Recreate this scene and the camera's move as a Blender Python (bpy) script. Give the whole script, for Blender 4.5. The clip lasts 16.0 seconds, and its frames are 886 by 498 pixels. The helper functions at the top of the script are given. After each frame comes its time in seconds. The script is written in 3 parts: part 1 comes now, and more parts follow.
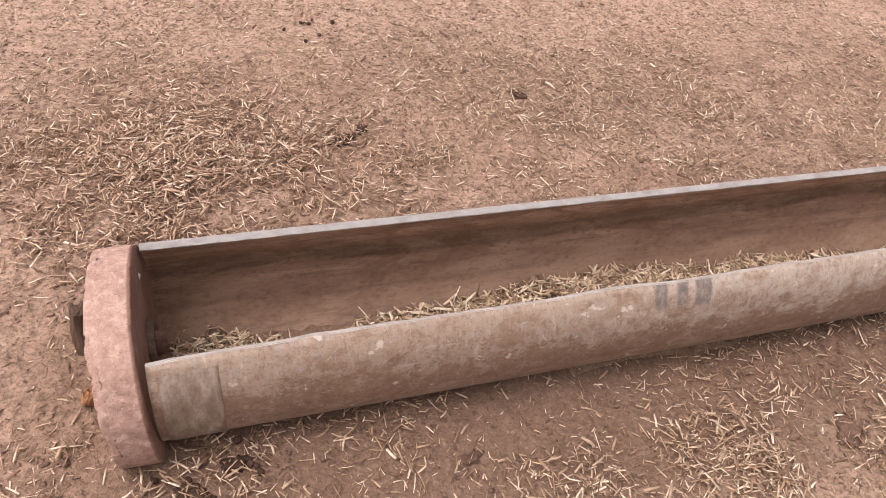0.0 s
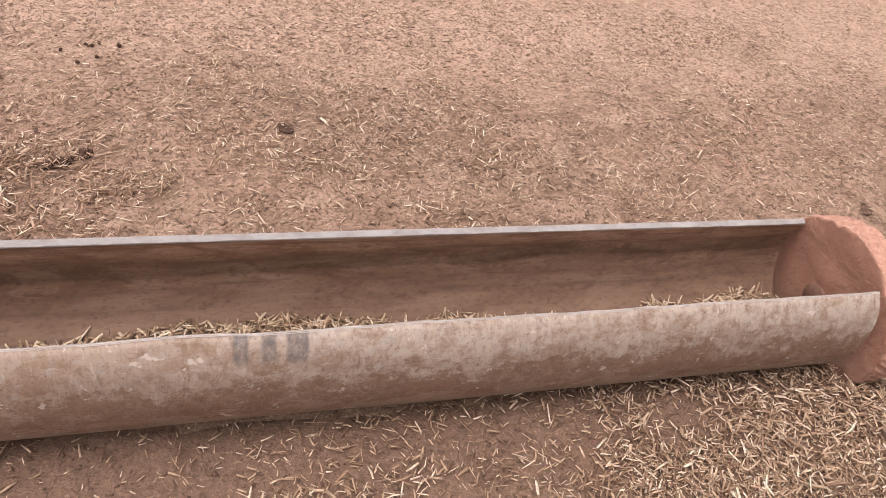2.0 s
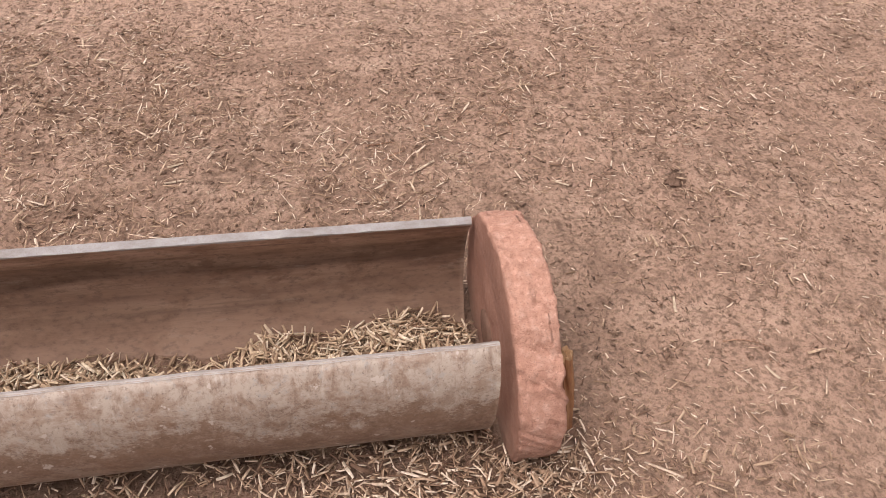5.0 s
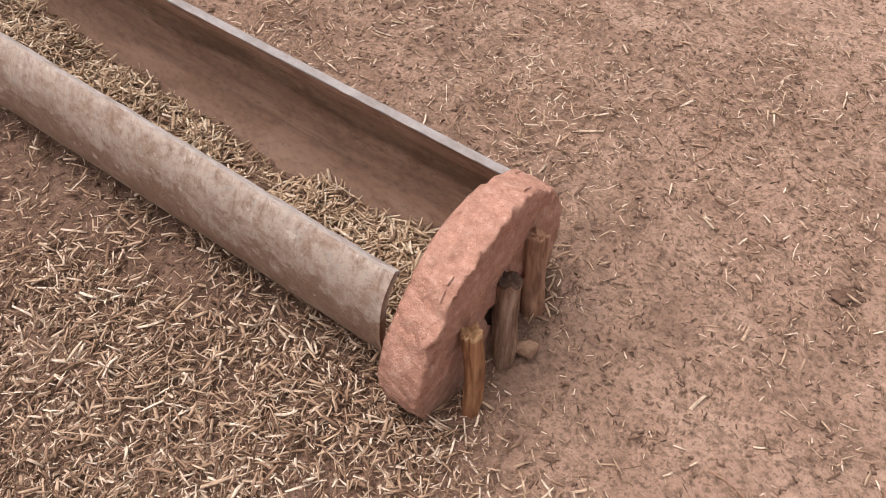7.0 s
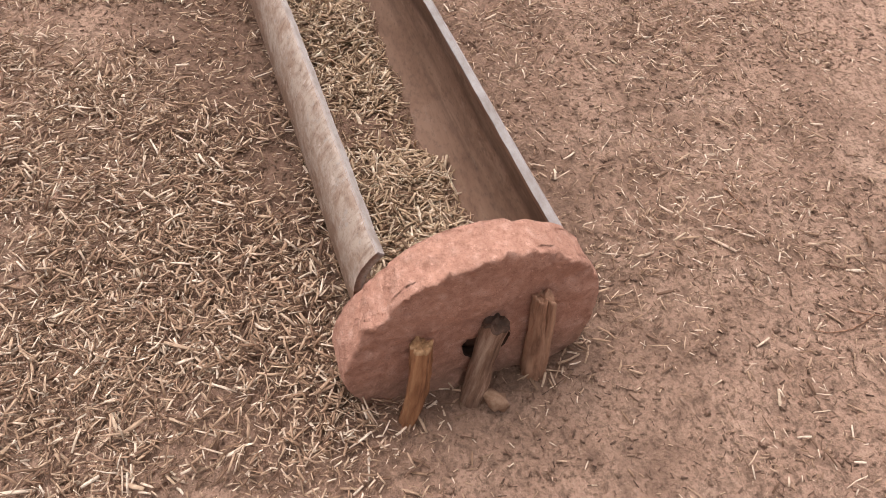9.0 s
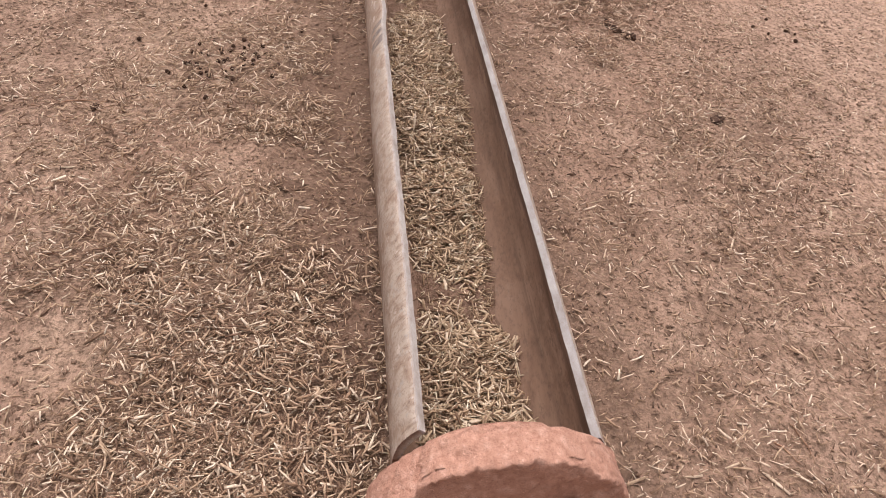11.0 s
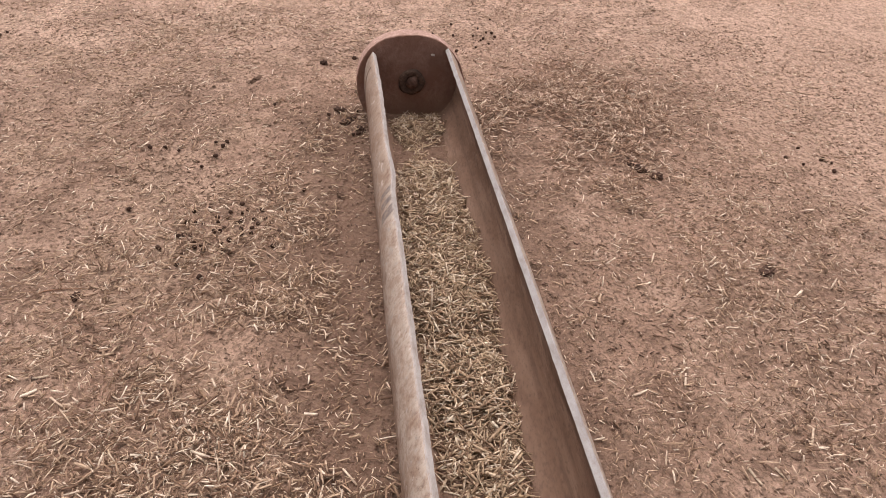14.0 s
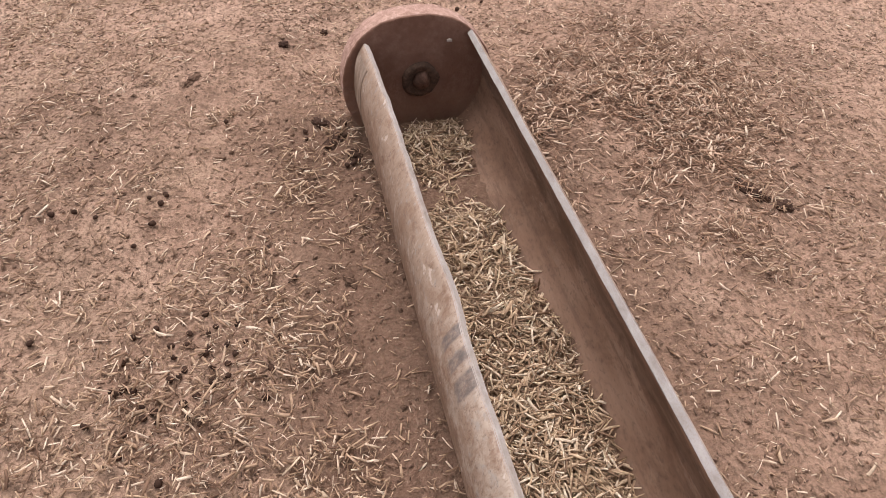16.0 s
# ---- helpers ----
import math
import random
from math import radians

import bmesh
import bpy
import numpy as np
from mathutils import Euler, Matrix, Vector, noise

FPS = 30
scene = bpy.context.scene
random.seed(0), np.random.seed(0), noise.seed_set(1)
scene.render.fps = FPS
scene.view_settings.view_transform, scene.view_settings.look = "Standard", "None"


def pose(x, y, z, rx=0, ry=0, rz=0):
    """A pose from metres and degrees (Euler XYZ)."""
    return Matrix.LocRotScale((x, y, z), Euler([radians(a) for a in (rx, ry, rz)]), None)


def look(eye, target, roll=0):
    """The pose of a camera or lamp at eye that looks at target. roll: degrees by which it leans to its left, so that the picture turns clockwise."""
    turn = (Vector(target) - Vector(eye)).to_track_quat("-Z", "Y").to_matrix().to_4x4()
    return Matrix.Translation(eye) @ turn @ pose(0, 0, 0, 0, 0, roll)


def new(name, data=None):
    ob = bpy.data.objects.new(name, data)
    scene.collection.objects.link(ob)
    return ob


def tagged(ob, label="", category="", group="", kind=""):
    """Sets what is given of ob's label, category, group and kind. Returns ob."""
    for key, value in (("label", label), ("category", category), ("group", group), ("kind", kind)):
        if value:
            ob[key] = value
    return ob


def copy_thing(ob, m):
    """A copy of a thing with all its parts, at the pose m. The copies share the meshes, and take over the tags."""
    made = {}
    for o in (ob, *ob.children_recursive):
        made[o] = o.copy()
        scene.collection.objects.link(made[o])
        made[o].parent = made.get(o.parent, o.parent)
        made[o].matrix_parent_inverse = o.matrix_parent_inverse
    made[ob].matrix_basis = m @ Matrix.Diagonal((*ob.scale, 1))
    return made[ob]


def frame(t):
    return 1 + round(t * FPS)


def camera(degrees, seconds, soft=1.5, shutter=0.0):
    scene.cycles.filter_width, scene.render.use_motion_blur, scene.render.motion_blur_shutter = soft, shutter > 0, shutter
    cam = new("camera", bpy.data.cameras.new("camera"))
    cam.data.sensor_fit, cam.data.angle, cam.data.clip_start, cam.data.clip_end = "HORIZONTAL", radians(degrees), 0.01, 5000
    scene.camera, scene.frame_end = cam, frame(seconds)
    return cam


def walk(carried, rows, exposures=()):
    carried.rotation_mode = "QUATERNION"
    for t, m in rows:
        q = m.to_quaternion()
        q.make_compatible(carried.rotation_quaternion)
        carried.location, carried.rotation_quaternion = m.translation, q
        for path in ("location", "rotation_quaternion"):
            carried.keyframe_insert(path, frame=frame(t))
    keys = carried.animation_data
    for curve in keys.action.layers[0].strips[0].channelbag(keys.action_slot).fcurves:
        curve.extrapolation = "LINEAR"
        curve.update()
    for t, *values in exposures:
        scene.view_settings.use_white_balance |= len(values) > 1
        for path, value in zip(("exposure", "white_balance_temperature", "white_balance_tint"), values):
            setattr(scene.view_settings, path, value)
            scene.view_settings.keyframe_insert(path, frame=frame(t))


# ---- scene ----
cam = camera(62.2, 16.0, soft=0.85)
PATH = [
    (0, (0.169, -1.423, 1.715), (0.743, -0.109, 0.321), 10.0),
    (0.5, (0.451, -1.425, 1.695), (0.939, -0.054, 0.323), 9.4),
    (1, (0.71, -1.492, 1.699), (1.1, -0.06, 0.359), 5.9),
    (1.5, (1.009, -1.606, 1.725), (1.371, -0.142, 0.412), 6.8),
    (2, (1.289, -1.552, 1.69), (1.813, -0.128, 0.387), 11.3),
    (2.5, (1.576, -1.418, 1.682), (2.203, -0.061, 0.354), 11.6),
    (3, (1.854, -1.362, 1.652), (2.446, 0.003, 0.316), 10.2),
    (3.5, (2.073, -1.352, 1.637), (2.616, 0.03, 0.298), 8.2),
    (4, (2.331, -1.294, 1.583), (2.858, 0.086, 0.234), 7.4),
    (4.2, (2.426, -1.269, 1.581), (2.94, 0.098, 0.214), 7.5),
    (6.3, (3.337, -1.014, 1.466), (3.027, 0.155, -0.127), 1.4),
    (6.5, (3.408, -1.001, 1.467), (3.008, 0.127, -0.135), 2.6),
    (7, (3.624, -0.991, 1.501), (2.971, 0.025, -0.093), 2.8),
    (7.5, (3.713, -0.909, 1.476), (2.873, 0.01, -0.09), 4.9),
    (8, (3.802, -0.746, 1.468), (2.941, 0.0, -0.176), 7.7),
    (8.2, (3.839, -0.703, 1.47), (2.94, -0.019, -0.18), 6.4),
    (10.3, (4.018, -0.486, 1.632), (2.767, -0.251, 0.09), 6.0),
    (10.5, (3.987, -0.5, 1.654), (2.714, -0.237, 0.134), 6.2),
    (11, (3.958, -0.471, 1.693), (2.526, -0.251, 0.315), 4.3),
    (11.5, (3.97, -0.392, 1.722), (2.421, -0.268, 0.463), 2.8),
    (12, (3.957, -0.357, 1.731), (2.349, -0.296, 0.544), 1.0),
    (12.5, (3.927, -0.33, 1.739), (2.28, -0.324, 0.604), -1.8),
    (13, (3.887, -0.314, 1.73), (2.225, -0.335, 0.619), -1.7),
    (13.5, (3.712, -0.361, 1.725), (2.087, -0.286, 0.56), -0.8),
    (14, (3.504, -0.472, 1.717), (1.906, -0.261, 0.534), 0.8),
    (14.5, (3.324, -0.516, 1.678), (1.782, -0.258, 0.43), 1.5),
    (15, (2.996, -0.551, 1.647), (1.495, -0.274, 0.354), 0.9),
    (15.5, (2.635, -0.63, 1.622), (1.184, -0.329, 0.279), 1.1),
    (16, (2.263, -0.64, 1.59), (0.868, -0.308, 0.196), -0.0),
]
walk(cam, [(t, look(eye, target, roll)) for t, eye, target, roll in PATH], exposures=[(0.0, 0.42, 6500, 16), (2.2, 0.42, 6500, 16), (3.4, 0.31, 6500, 16), (6.3, 0.25, 6500, 16), (10.5, 0.27, 6500, 16), (12.5, 0.23, 6500, 16), (14.0, 0.18, 6500, 16), (16.0, 0.24, 6500, 16)])

# ---------- world and light: soft overcast sky, broad veiled sun ----------
SUN_EL, SUN_AZ = radians(70), radians(262)
world = bpy.data.worlds.new("overcast_sky")
scene.world = world
world.use_nodes = True
wn, wl = world.node_tree.nodes, world.node_tree.links
wn.clear()
w_out, w_bg, w_sky, w_hsv = (wn.new("ShaderNode" + k) for k in ("OutputWorld", "Background", "TexSky", "HueSaturation"))
w_sky.sky_type, w_sky.sun_disc = "NISHITA", False
w_sky.sun_elevation, w_sky.sun_rotation = SUN_EL, SUN_AZ
w_sky.air_density, w_sky.dust_density, w_sky.ozone_density = 1.0, 6.0, 1.0
w_hsv.inputs["Saturation"].default_value = 0.12
w_bg.inputs["Strength"].default_value = 0.15
wl.new(w_sky.outputs[0], w_hsv.inputs["Color"])
wl.new(w_hsv.outputs[0], w_bg.inputs["Color"])
wl.new(w_bg.outputs[0], w_out.inputs[0])
sun_data = bpy.data.lights.new("sun", "SUN")
sun_data.energy, sun_data.angle, sun_data.color = 1.0, radians(50), (1.0, 0.95, 0.90)
sun = new("sun", sun_data)
sun.matrix_world = look((math.sin(SUN_AZ) * math.cos(SUN_EL) * 30, math.cos(SUN_AZ) * math.cos(SUN_EL) * 30, math.sin(SUN_EL) * 30), (0, 0, 0))


# ---------- node helpers ----------
class Mat:
    """A procedural material with short names for its nodes."""

    def __init__(self, name, rough=0.9, spec=0.25):
        self.m = bpy.data.materials.new(name)
        self.m.use_nodes = True
        self.n, self.l = self.m.node_tree.nodes, self.m.node_tree.links
        self.b = self.n["Principled BSDF"]
        self.b.inputs["Roughness"].default_value = rough
        self.b.inputs["Specular IOR Level"].default_value = spec
        self.co = self.n.new("ShaderNodeTexCoord").outputs["Object"]

    def scaled(self, sx, sy, sz):
        mp = self.n.new("ShaderNodeMapping")
        mp.inputs["Scale"].default_value = (sx, sy, sz)
        self.l.new(self.co, mp.inputs["Vector"])
        return mp.outputs[0]

    def noise(self, scale, detail=4, rough=0.55, vec=None, dist=0.0):
        t = self.n.new("ShaderNodeTexNoise")
        for k, v in (("Scale", scale), ("Detail", detail), ("Roughness", rough), ("Distortion", dist)):
            t.inputs[k].default_value = v
        self.l.new(vec or self.co, t.inputs["Vector"])
        return t.outputs["Fac"]

    def ramp(self, fac, *stops):
        r = self.n.new("ShaderNodeValToRGB")
        e = r.color_ramp.elements
        while len(e) < len(stops):
            e.new(0.5)
        for el, (p, c) in zip(e, stops):
            el.position = p
            el.color = (*c, 1) if isinstance(c, tuple) else (c, c, c, 1)
        self.l.new(fac, r.inputs[0])
        return r.outputs[0]

    def mix(self, fac, a, b, mode="MIX"):
        x = self.n.new("ShaderNodeMix")
        x.data_type, x.blend_type = "RGBA", mode
        for v, i in ((fac, 0), (a, 6), (b, 7)):
            if isinstance(v, (int, float)):
                x.inputs[i].default_value = v if i == 0 else (v, v, v, 1)
            elif isinstance(v, tuple):
                x.inputs[i].default_value = (*v, 1)
            else:
                self.l.new(v, x.inputs[i])
        return x.outputs[2]

    def sep(self, vec):
        s = self.n.new("ShaderNodeSeparateXYZ")
        self.l.new(vec, s.inputs[0])
        return s.outputs

    def rng(self, val, a, b):
        r = self.n.new("ShaderNodeMapRange")
        r.interpolation_type = "SMOOTHSTEP"
        r.inputs["From Min"].default_value, r.inputs["From Max"].default_value = a, b
        self.l.new(val, r.inputs["Value"])
        return r.outputs[0]

    def island(self):
        return self.n.new("ShaderNodeNewGeometry").outputs["Random Per Island"]

    def object_random(self):
        return self.n.new("ShaderNodeObjectInfo").outputs["Random"]

    def done(self, color, *bumps):
        self.l.new(color, self.b.inputs["Base Color"])
        last = None
        for height, strength, dist in bumps:
            b = self.n.new("ShaderNodeBump")
            b.inputs["Strength"].default_value, b.inputs["Distance"].default_value = strength, dist
            self.l.new(height, b.inputs["Height"])
            if last:
                self.l.new(last, b.inputs["Normal"])
            last = b.outputs[0]
        if last:
            self.l.new(last, self.b.inputs["Normal"])
        return self.m


# ---------- materials ----------
def soil_material():
    s = Mat("dry_reddish_soil", 0.95, 0.12)
    x, y, z = s.sep(s.co)
    wide = s.noise(0.9, 3, 0.5)
    mid = s.noise(5.5, 5, 0.62)
    lump = s.noise(26, 5, 0.65)
    fine = s.noise(70, 5, 0.7)
    grit = s.noise(230, 4, 0.75)
    c = s.ramp(mid, (0.33, (0.255, 0.158, 0.111)), (0.50, (0.390, 0.250, 0.178)), (0.67, (0.520, 0.352, 0.257)))
    c = s.mix(s.ramp(wide, (0.38, 0.0), (0.66, 0.75)), c, (0.455, 0.287, 0.204))
    # soil paler away from the trough, darker close along it
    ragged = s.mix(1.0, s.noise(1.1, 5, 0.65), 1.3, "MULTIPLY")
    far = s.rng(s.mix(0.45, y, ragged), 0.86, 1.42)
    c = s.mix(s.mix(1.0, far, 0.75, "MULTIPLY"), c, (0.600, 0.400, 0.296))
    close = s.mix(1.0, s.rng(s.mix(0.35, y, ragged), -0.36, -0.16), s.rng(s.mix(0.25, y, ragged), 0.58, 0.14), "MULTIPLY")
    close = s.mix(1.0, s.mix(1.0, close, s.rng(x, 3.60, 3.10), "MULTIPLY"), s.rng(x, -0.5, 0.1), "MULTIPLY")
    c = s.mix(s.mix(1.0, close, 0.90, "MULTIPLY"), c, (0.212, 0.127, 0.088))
    # open yard made paler past the brown stone, with still paler flats
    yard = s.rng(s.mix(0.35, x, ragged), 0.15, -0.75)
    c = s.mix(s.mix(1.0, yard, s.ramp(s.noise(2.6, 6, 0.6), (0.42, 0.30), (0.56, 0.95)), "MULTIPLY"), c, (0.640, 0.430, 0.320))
    # sandy yellowish flats among the litter on the near side
    sandy = s.mix(1.0, s.ramp(s.noise(1.9, 5, 0.6), (0.47, 0.0), (0.60, 0.35)), s.rng(y, -0.55, -1.0), "MULTIPLY")
    c = s.mix(sandy, c, (0.545, 0.385, 0.272))
    c = s.mix(s.ramp(lump, (0.36, 0.65), (0.50, 0.0)), c, (0.195, 0.120, 0.084))
    c = s.mix(s.ramp(fine, (0.38, 0.75), (0.51, 0.0)), c, (0.155, 0.101, 0.070))
    c = s.mix(s.ramp(fine, (0.58, 0.0), (0.72, 0.5)), c, (0.54, 0.380, 0.280))
    c = s.mix(s.ramp(grit, (0.34, 0.35), (0.46, 0.0)), c, (0.15, 0.09, 0.062))
    c = s.mix(s.ramp(s.noise(17, 3, 0.5, s.scaled(1, 1.25, 1)), (0.60, 0.0), (0.70, 0.55)), c, (0.235, 0.146, 0.103))
    return s.done(c, (mid, 0.4, 0.02), (lump, 1.0, 0.018), (fine, 0.9, 0.008), (grit, 0.4, 0.0015))


def straw_material(name, dark, mid, light, pale):
    s = Mat(name, 0.75, 0.3)
    r = s.island()
    c = s.ramp(r, (0.10, dark), (0.38, mid), (0.74, light), (0.96, pale))
    c = s.mix(s.ramp(s.noise(90, 3), (0.35, 0.45), (0.6, 0.0)), c, (0.235, 0.138, 0.088))
    return s.done(c, (s.noise(900, 2), 0.3, 0.001))


def shell_outer_material():
    s = Mat("weathered_pipe_outside", 0.6, 0.35)
    x, y, z = s.sep(s.co)
    big, spot, tiny = s.noise(7, 6, 0.72, None, 0.6), s.noise(42, 6, 0.78, None, 0.5), s.noise(130, 5, 0.75)
    flake = s.noise(26, 7, 0.80, s.scaled(1, 0.9, 0.9), 0.5)
    jag = s.mix(0.6, z, s.mix(1.0, s.noise(11, 7, 0.82, s.scaled(0.9, 1, 1.2)), 0.36, "MULTIPLY"))
    c = s.ramp(spot, (0.34, (0.175, 0.107, 0.073)), (0.50, (0.300, 0.198, 0.142)), (0.66, (0.430, 0.308, 0.234)))
    c = s.mix(s.ramp(big, (0.48, 0.0), (0.58, 0.35)), c, (0.250, 0.158, 0.110))
    # chalky skin towards the rim, flaking off
    pale = s.mix(1.0, s.rng(jag, 0.192, 0.215), s.ramp(flake, (0.40, 0.15), (0.53, 0.90)), "MULTIPLY")
    chalk = s.rng(s.mix(0.4, x, s.mix(1.0, s.noise(3, 4, 0.6), 1.2, "MULTIPLY")), 0.70, 1.30)
    c = s.mix(pale, c, s.mix(chalk, (0.385, 0.280, 0.210), (0.465, 0.372, 0.300)))
    # runs of chalk and dirt down the wall
    runs = s.noise(70, 5, 0.7, s.scaled(1, 0.22, 0.22), 0.3)
    c = s.mix(s.mix(1.0, s.ramp(runs, (0.57, 0.0), (0.67, 0.55)), s.rng(jag, 0.180, 0.215), "MULTIPLY"), c, (0.520, 0.440, 0.375))
    c = s.mix(s.mix(1.0, s.ramp(runs, (0.34, 0.45), (0.45, 0.0)), s.rng(jag, 0.150, 0.190), "MULTIPLY"), c, (0.215, 0.136, 0.092))
    c = s.mix(s.mix(1.0, pale, s.ramp(s.noise(44, 5, 0.7), (0.55, 0.0), (0.64, 0.7)), "MULTIPLY"), c, (0.345, 0.315, 0.290))
    # mud band half way up
    brown = s.mix(1.0, s.rng(jag, 0.212, 0.192), s.rng(jag, 0.150, 0.168), "MULTIPLY")
    c = s.mix(s.mix(1.0, brown, s.ramp(flake, (0.42, 0.62), (0.60, 0.10)), "MULTIPLY"), c, (0.195, 0.110, 0.068))
    low = s.rng(jag, 0.168, 0.148)
    c = s.mix(s.mix(1.0, low, s.ramp(spot, (0.3, 0.85), (0.7, 0.45)), "MULTIPLY"), c, (0.345, 0.245, 0.186))
    rust = s.noise(8, 6, 0.75, s.scaled(1, 1, 1.8))
    c = s.mix(s.ramp(rust, (0.52, 0.0), (0.60, 0.50)), c, (0.240, 0.136, 0.084))
    c = s.mix(s.ramp(s.noise(19, 6, 0.75, s.scaled(1, 0.7, 0.7), 0.6), (0.55, 0.0), (0.62, 0.35)), c, (0.215, 0.130, 0.086))
    c = s.mix(s.ramp(tiny, (0.34, 0.6), (0.45, 0.0)), c, (0.130, 0.080, 0.055))
    # scuffs and scratches
    c = s.mix(s.ramp(s.noise(24, 4, 0.6), (0.650, 0.0), (0.672, 0.8)), c, (0.560, 0.465, 0.395))
    c = s.mix(s.ramp(s.noise(13, 6, 0.78, s.scaled(0.45, 1, 3.0)), (0.640, 0.0), (0.655, 0.6)), c, (0.490, 0.385, 0.315))
    # old paint bars near the rim, worn away
    worn = s.ramp(s.noise(55, 4, 0.7, s.scaled(1, 1, 0.4)), (0.40, 1.0), (0.62, 0.35))
    top = s.rng(z, 0.280, 0.312)
    for a, b in ((1.258, 1.290), (1.322, 1.354), (1.380, 1.430)):
        bar = s.mix(1.0, s.mix(1.0, s.rng(x, a - 0.006, a + 0.004), s.rng(x, b + 0.006, b - 0.004), "MULTIPLY"), top, "MULTIPLY")
        c = s.mix(s.mix(1.0, bar, worn, "MULTIPLY"), c, (0.150, 0.122, 0.112))
    return s.done(c, (spot, 0.35, 0.003), (tiny, 0.4, 0.0012))


def shell_inner_material():
    s = Mat("stained_pipe_inside", 0.68, 0.3)
    x, y, z = s.sep(s.co)
    lay = s.noise(5, 6, 0.65, s.scaled(0.7, 1, 4.0), 0.3)
    blot = s.noise(7, 6, 0.7, s.scaled(0.8, 1, 1.6), 0.5)
    fine = s.noise(80, 5, 0.72, s.scaled(0.6, 1, 1.2))
    c = s.ramp(lay, (0.34, (0.182, 0.104, 0.069)), (0.50, (0.285, 0.174, 0.119)), (0.66, (0.395, 0.258, 0.184)))
    c = s.mix(s.ramp(blot, (0.50, 0.0), (0.60, 0.75)), c, (0.182, 0.100, 0.062))
    c = s.mix(s.ramp(s.noise(12, 6, 0.75, s.scaled(0.45, 1, 2.2)), (0.58, 0.0), (0.66, 0.6)), c, (0.360, 0.262, 0.202))
    c = s.mix(s.ramp(fine, (0.36, 0.55), (0.48, 0.0)), c, (0.125, 0.078, 0.055))
    tide = s.mix(0.75, s.mix(1.0, s.noise(2.4, 6, 0.72, s.scaled(0.7, 1, 1.0)), 0.36, "MULTIPLY"), z)
    # stain bands; topmost stops lighten the colour against the overhanging rim's shade
    bands_and_lift = s.ramp(tide, (0.06, 0.46), (0.088, 0.48), (0.096, 0.34), (0.108, 0.46), (0.165, 0.56), (0.176, 0.36), (0.205, 0.46), (0.235, 0.76), (0.29, 0.95))
    c = s.mix(0.95, c, s.mix(1.0, s.mix(1.0, c, bands_and_lift, "MULTIPLY"), 1.8, "MULTIPLY"))
    edge = s.mix(0.6, z, s.mix(1.0, s.noise(4, 5, 0.7, s.scaled(0.8, 1, 1.5)), 0.2, "MULTIPLY"))
    dust = s.rng(edge, 0.135, 0.085)
    c = s.mix(s.mix(1.0, dust, s.ramp(fine, (0.35, 0.2), (0.6, 0.6)), "MULTIPLY"), c, (0.285, 0.171, 0.115))
    c = s.mix(s.ramp(s.noise(16, 6, 0.7, s.scaled(0.12, 1, 2.5)), (0.56, 0.0), (0.63, 0.6)), c, (0.170, 0.102, 0.070))
    return s.done(c, (lay, 0.15, 0.004), (fine, 0.35, 0.0012))


def cut_edge_material(name, dark, mid, light):
    s = Mat(name, 0.75, 0.25)
    a, b = s.noise(30, 5, 0.7, s.scaled(0.5, 1, 1)), s.noise(300, 3, 0.7)
    c = s.ramp(a, (0.30, dark), (0.52, mid), (0.72, light))
    c = s.mix(s.ramp(b, (0.36, 0.35), (0.48, 0.0)), c, (0.27, 0.20, 0.16))
    return s.done(c, (b, 0.3, 0.001))


def sandstone_material(name, dark, mid, light, stain, face_x, sign):
    """Red sandstone: fresher on the rim, browned by fodder and dirt on the face that looks into the trough."""
    s = Mat(name, 0.92, 0.18)
    x, y, z = s.sep(s.co)
    a, b, g = s.noise(11, 5, 0.6), s.noise(48, 5, 0.68), s.noise(320, 3, 0.75)
    c = s.ramp(b, (0.30, dark), (0.52, mid), (0.74, light))
    c = s.mix(s.ramp(a, (0.48, 0.0), (0.68, 0.5)), c, dark)
    c = s.mix(s.ramp(s.noise(25, 4, 0.6), (0.58, 0.0), (0.66, 0.6)), c, light)
    c = s.mix(s.ramp(s.noise(75, 4, 0.7), (0.62, 0.0), (0.68, 0.6)), c, tuple(min(1.0, 1.22 * v) for v in light))
    c = s.mix(s.ramp(g, (0.36, 0.5), (0.46, 0.0)), c, (0.20, 0.10, 0.07))
    soak = s.rng(x, face_x - 0.003 * sign, face_x + 0.004 * sign)
    c = s.mix(s.mix(1.0, soak, s.ramp(a, (0.25, 0.55), (0.6, 0.95)), "MULTIPLY"), c, stain)
    foot = s.mix(1.0, s.rng(s.mix(0.3, z, s.mix(1.0, a, 0.2, "MULTIPLY")), 0.045, -0.075), s.ramp(b, (0.3, 0.9), (0.7, 0.2)), "MULTIPLY")
    c = s.mix(foot, c, (0.315, 0.195, 0.136))
    return s.done(c, (s.noise(9, 5, 0.65, s.scaled(2, 0.7, 2.2)), 0.22, 0.02), (b, 0.9, 0.009), (g, 0.6, 0.0015))


def wood_material(name, dark, mid, light):
    s = Mat(name, 0.8, 0.25)
    grain = s.noise(60, 5, 0.65, s.scaled(1, 1, 0.10))
    blot = s.noise(14, 4, 0.6, s.scaled(1, 1, 0.5))
    c = s.ramp(grain, (0.30, dark), (0.5, mid), (0.7, light))
    c = s.mix(s.ramp(blot, (0.45, 0.0), (0.68, 0.65)), c, dark)
    return s.done(c, (grain, 0.7, 0.004), (s.noise(300, 3), 0.3, 0.001))


def lump_material(name, dark, light):
    s = Mat(name, 0.97, 0.08)
    c = s.mix(s.object_random(), s.ramp(s.noise(70, 5, 0.7), (0.35, dark), (0.68, light)), dark)
    return s.done(c, (s.noise(160, 4, 0.7), 0.8, 0.003))


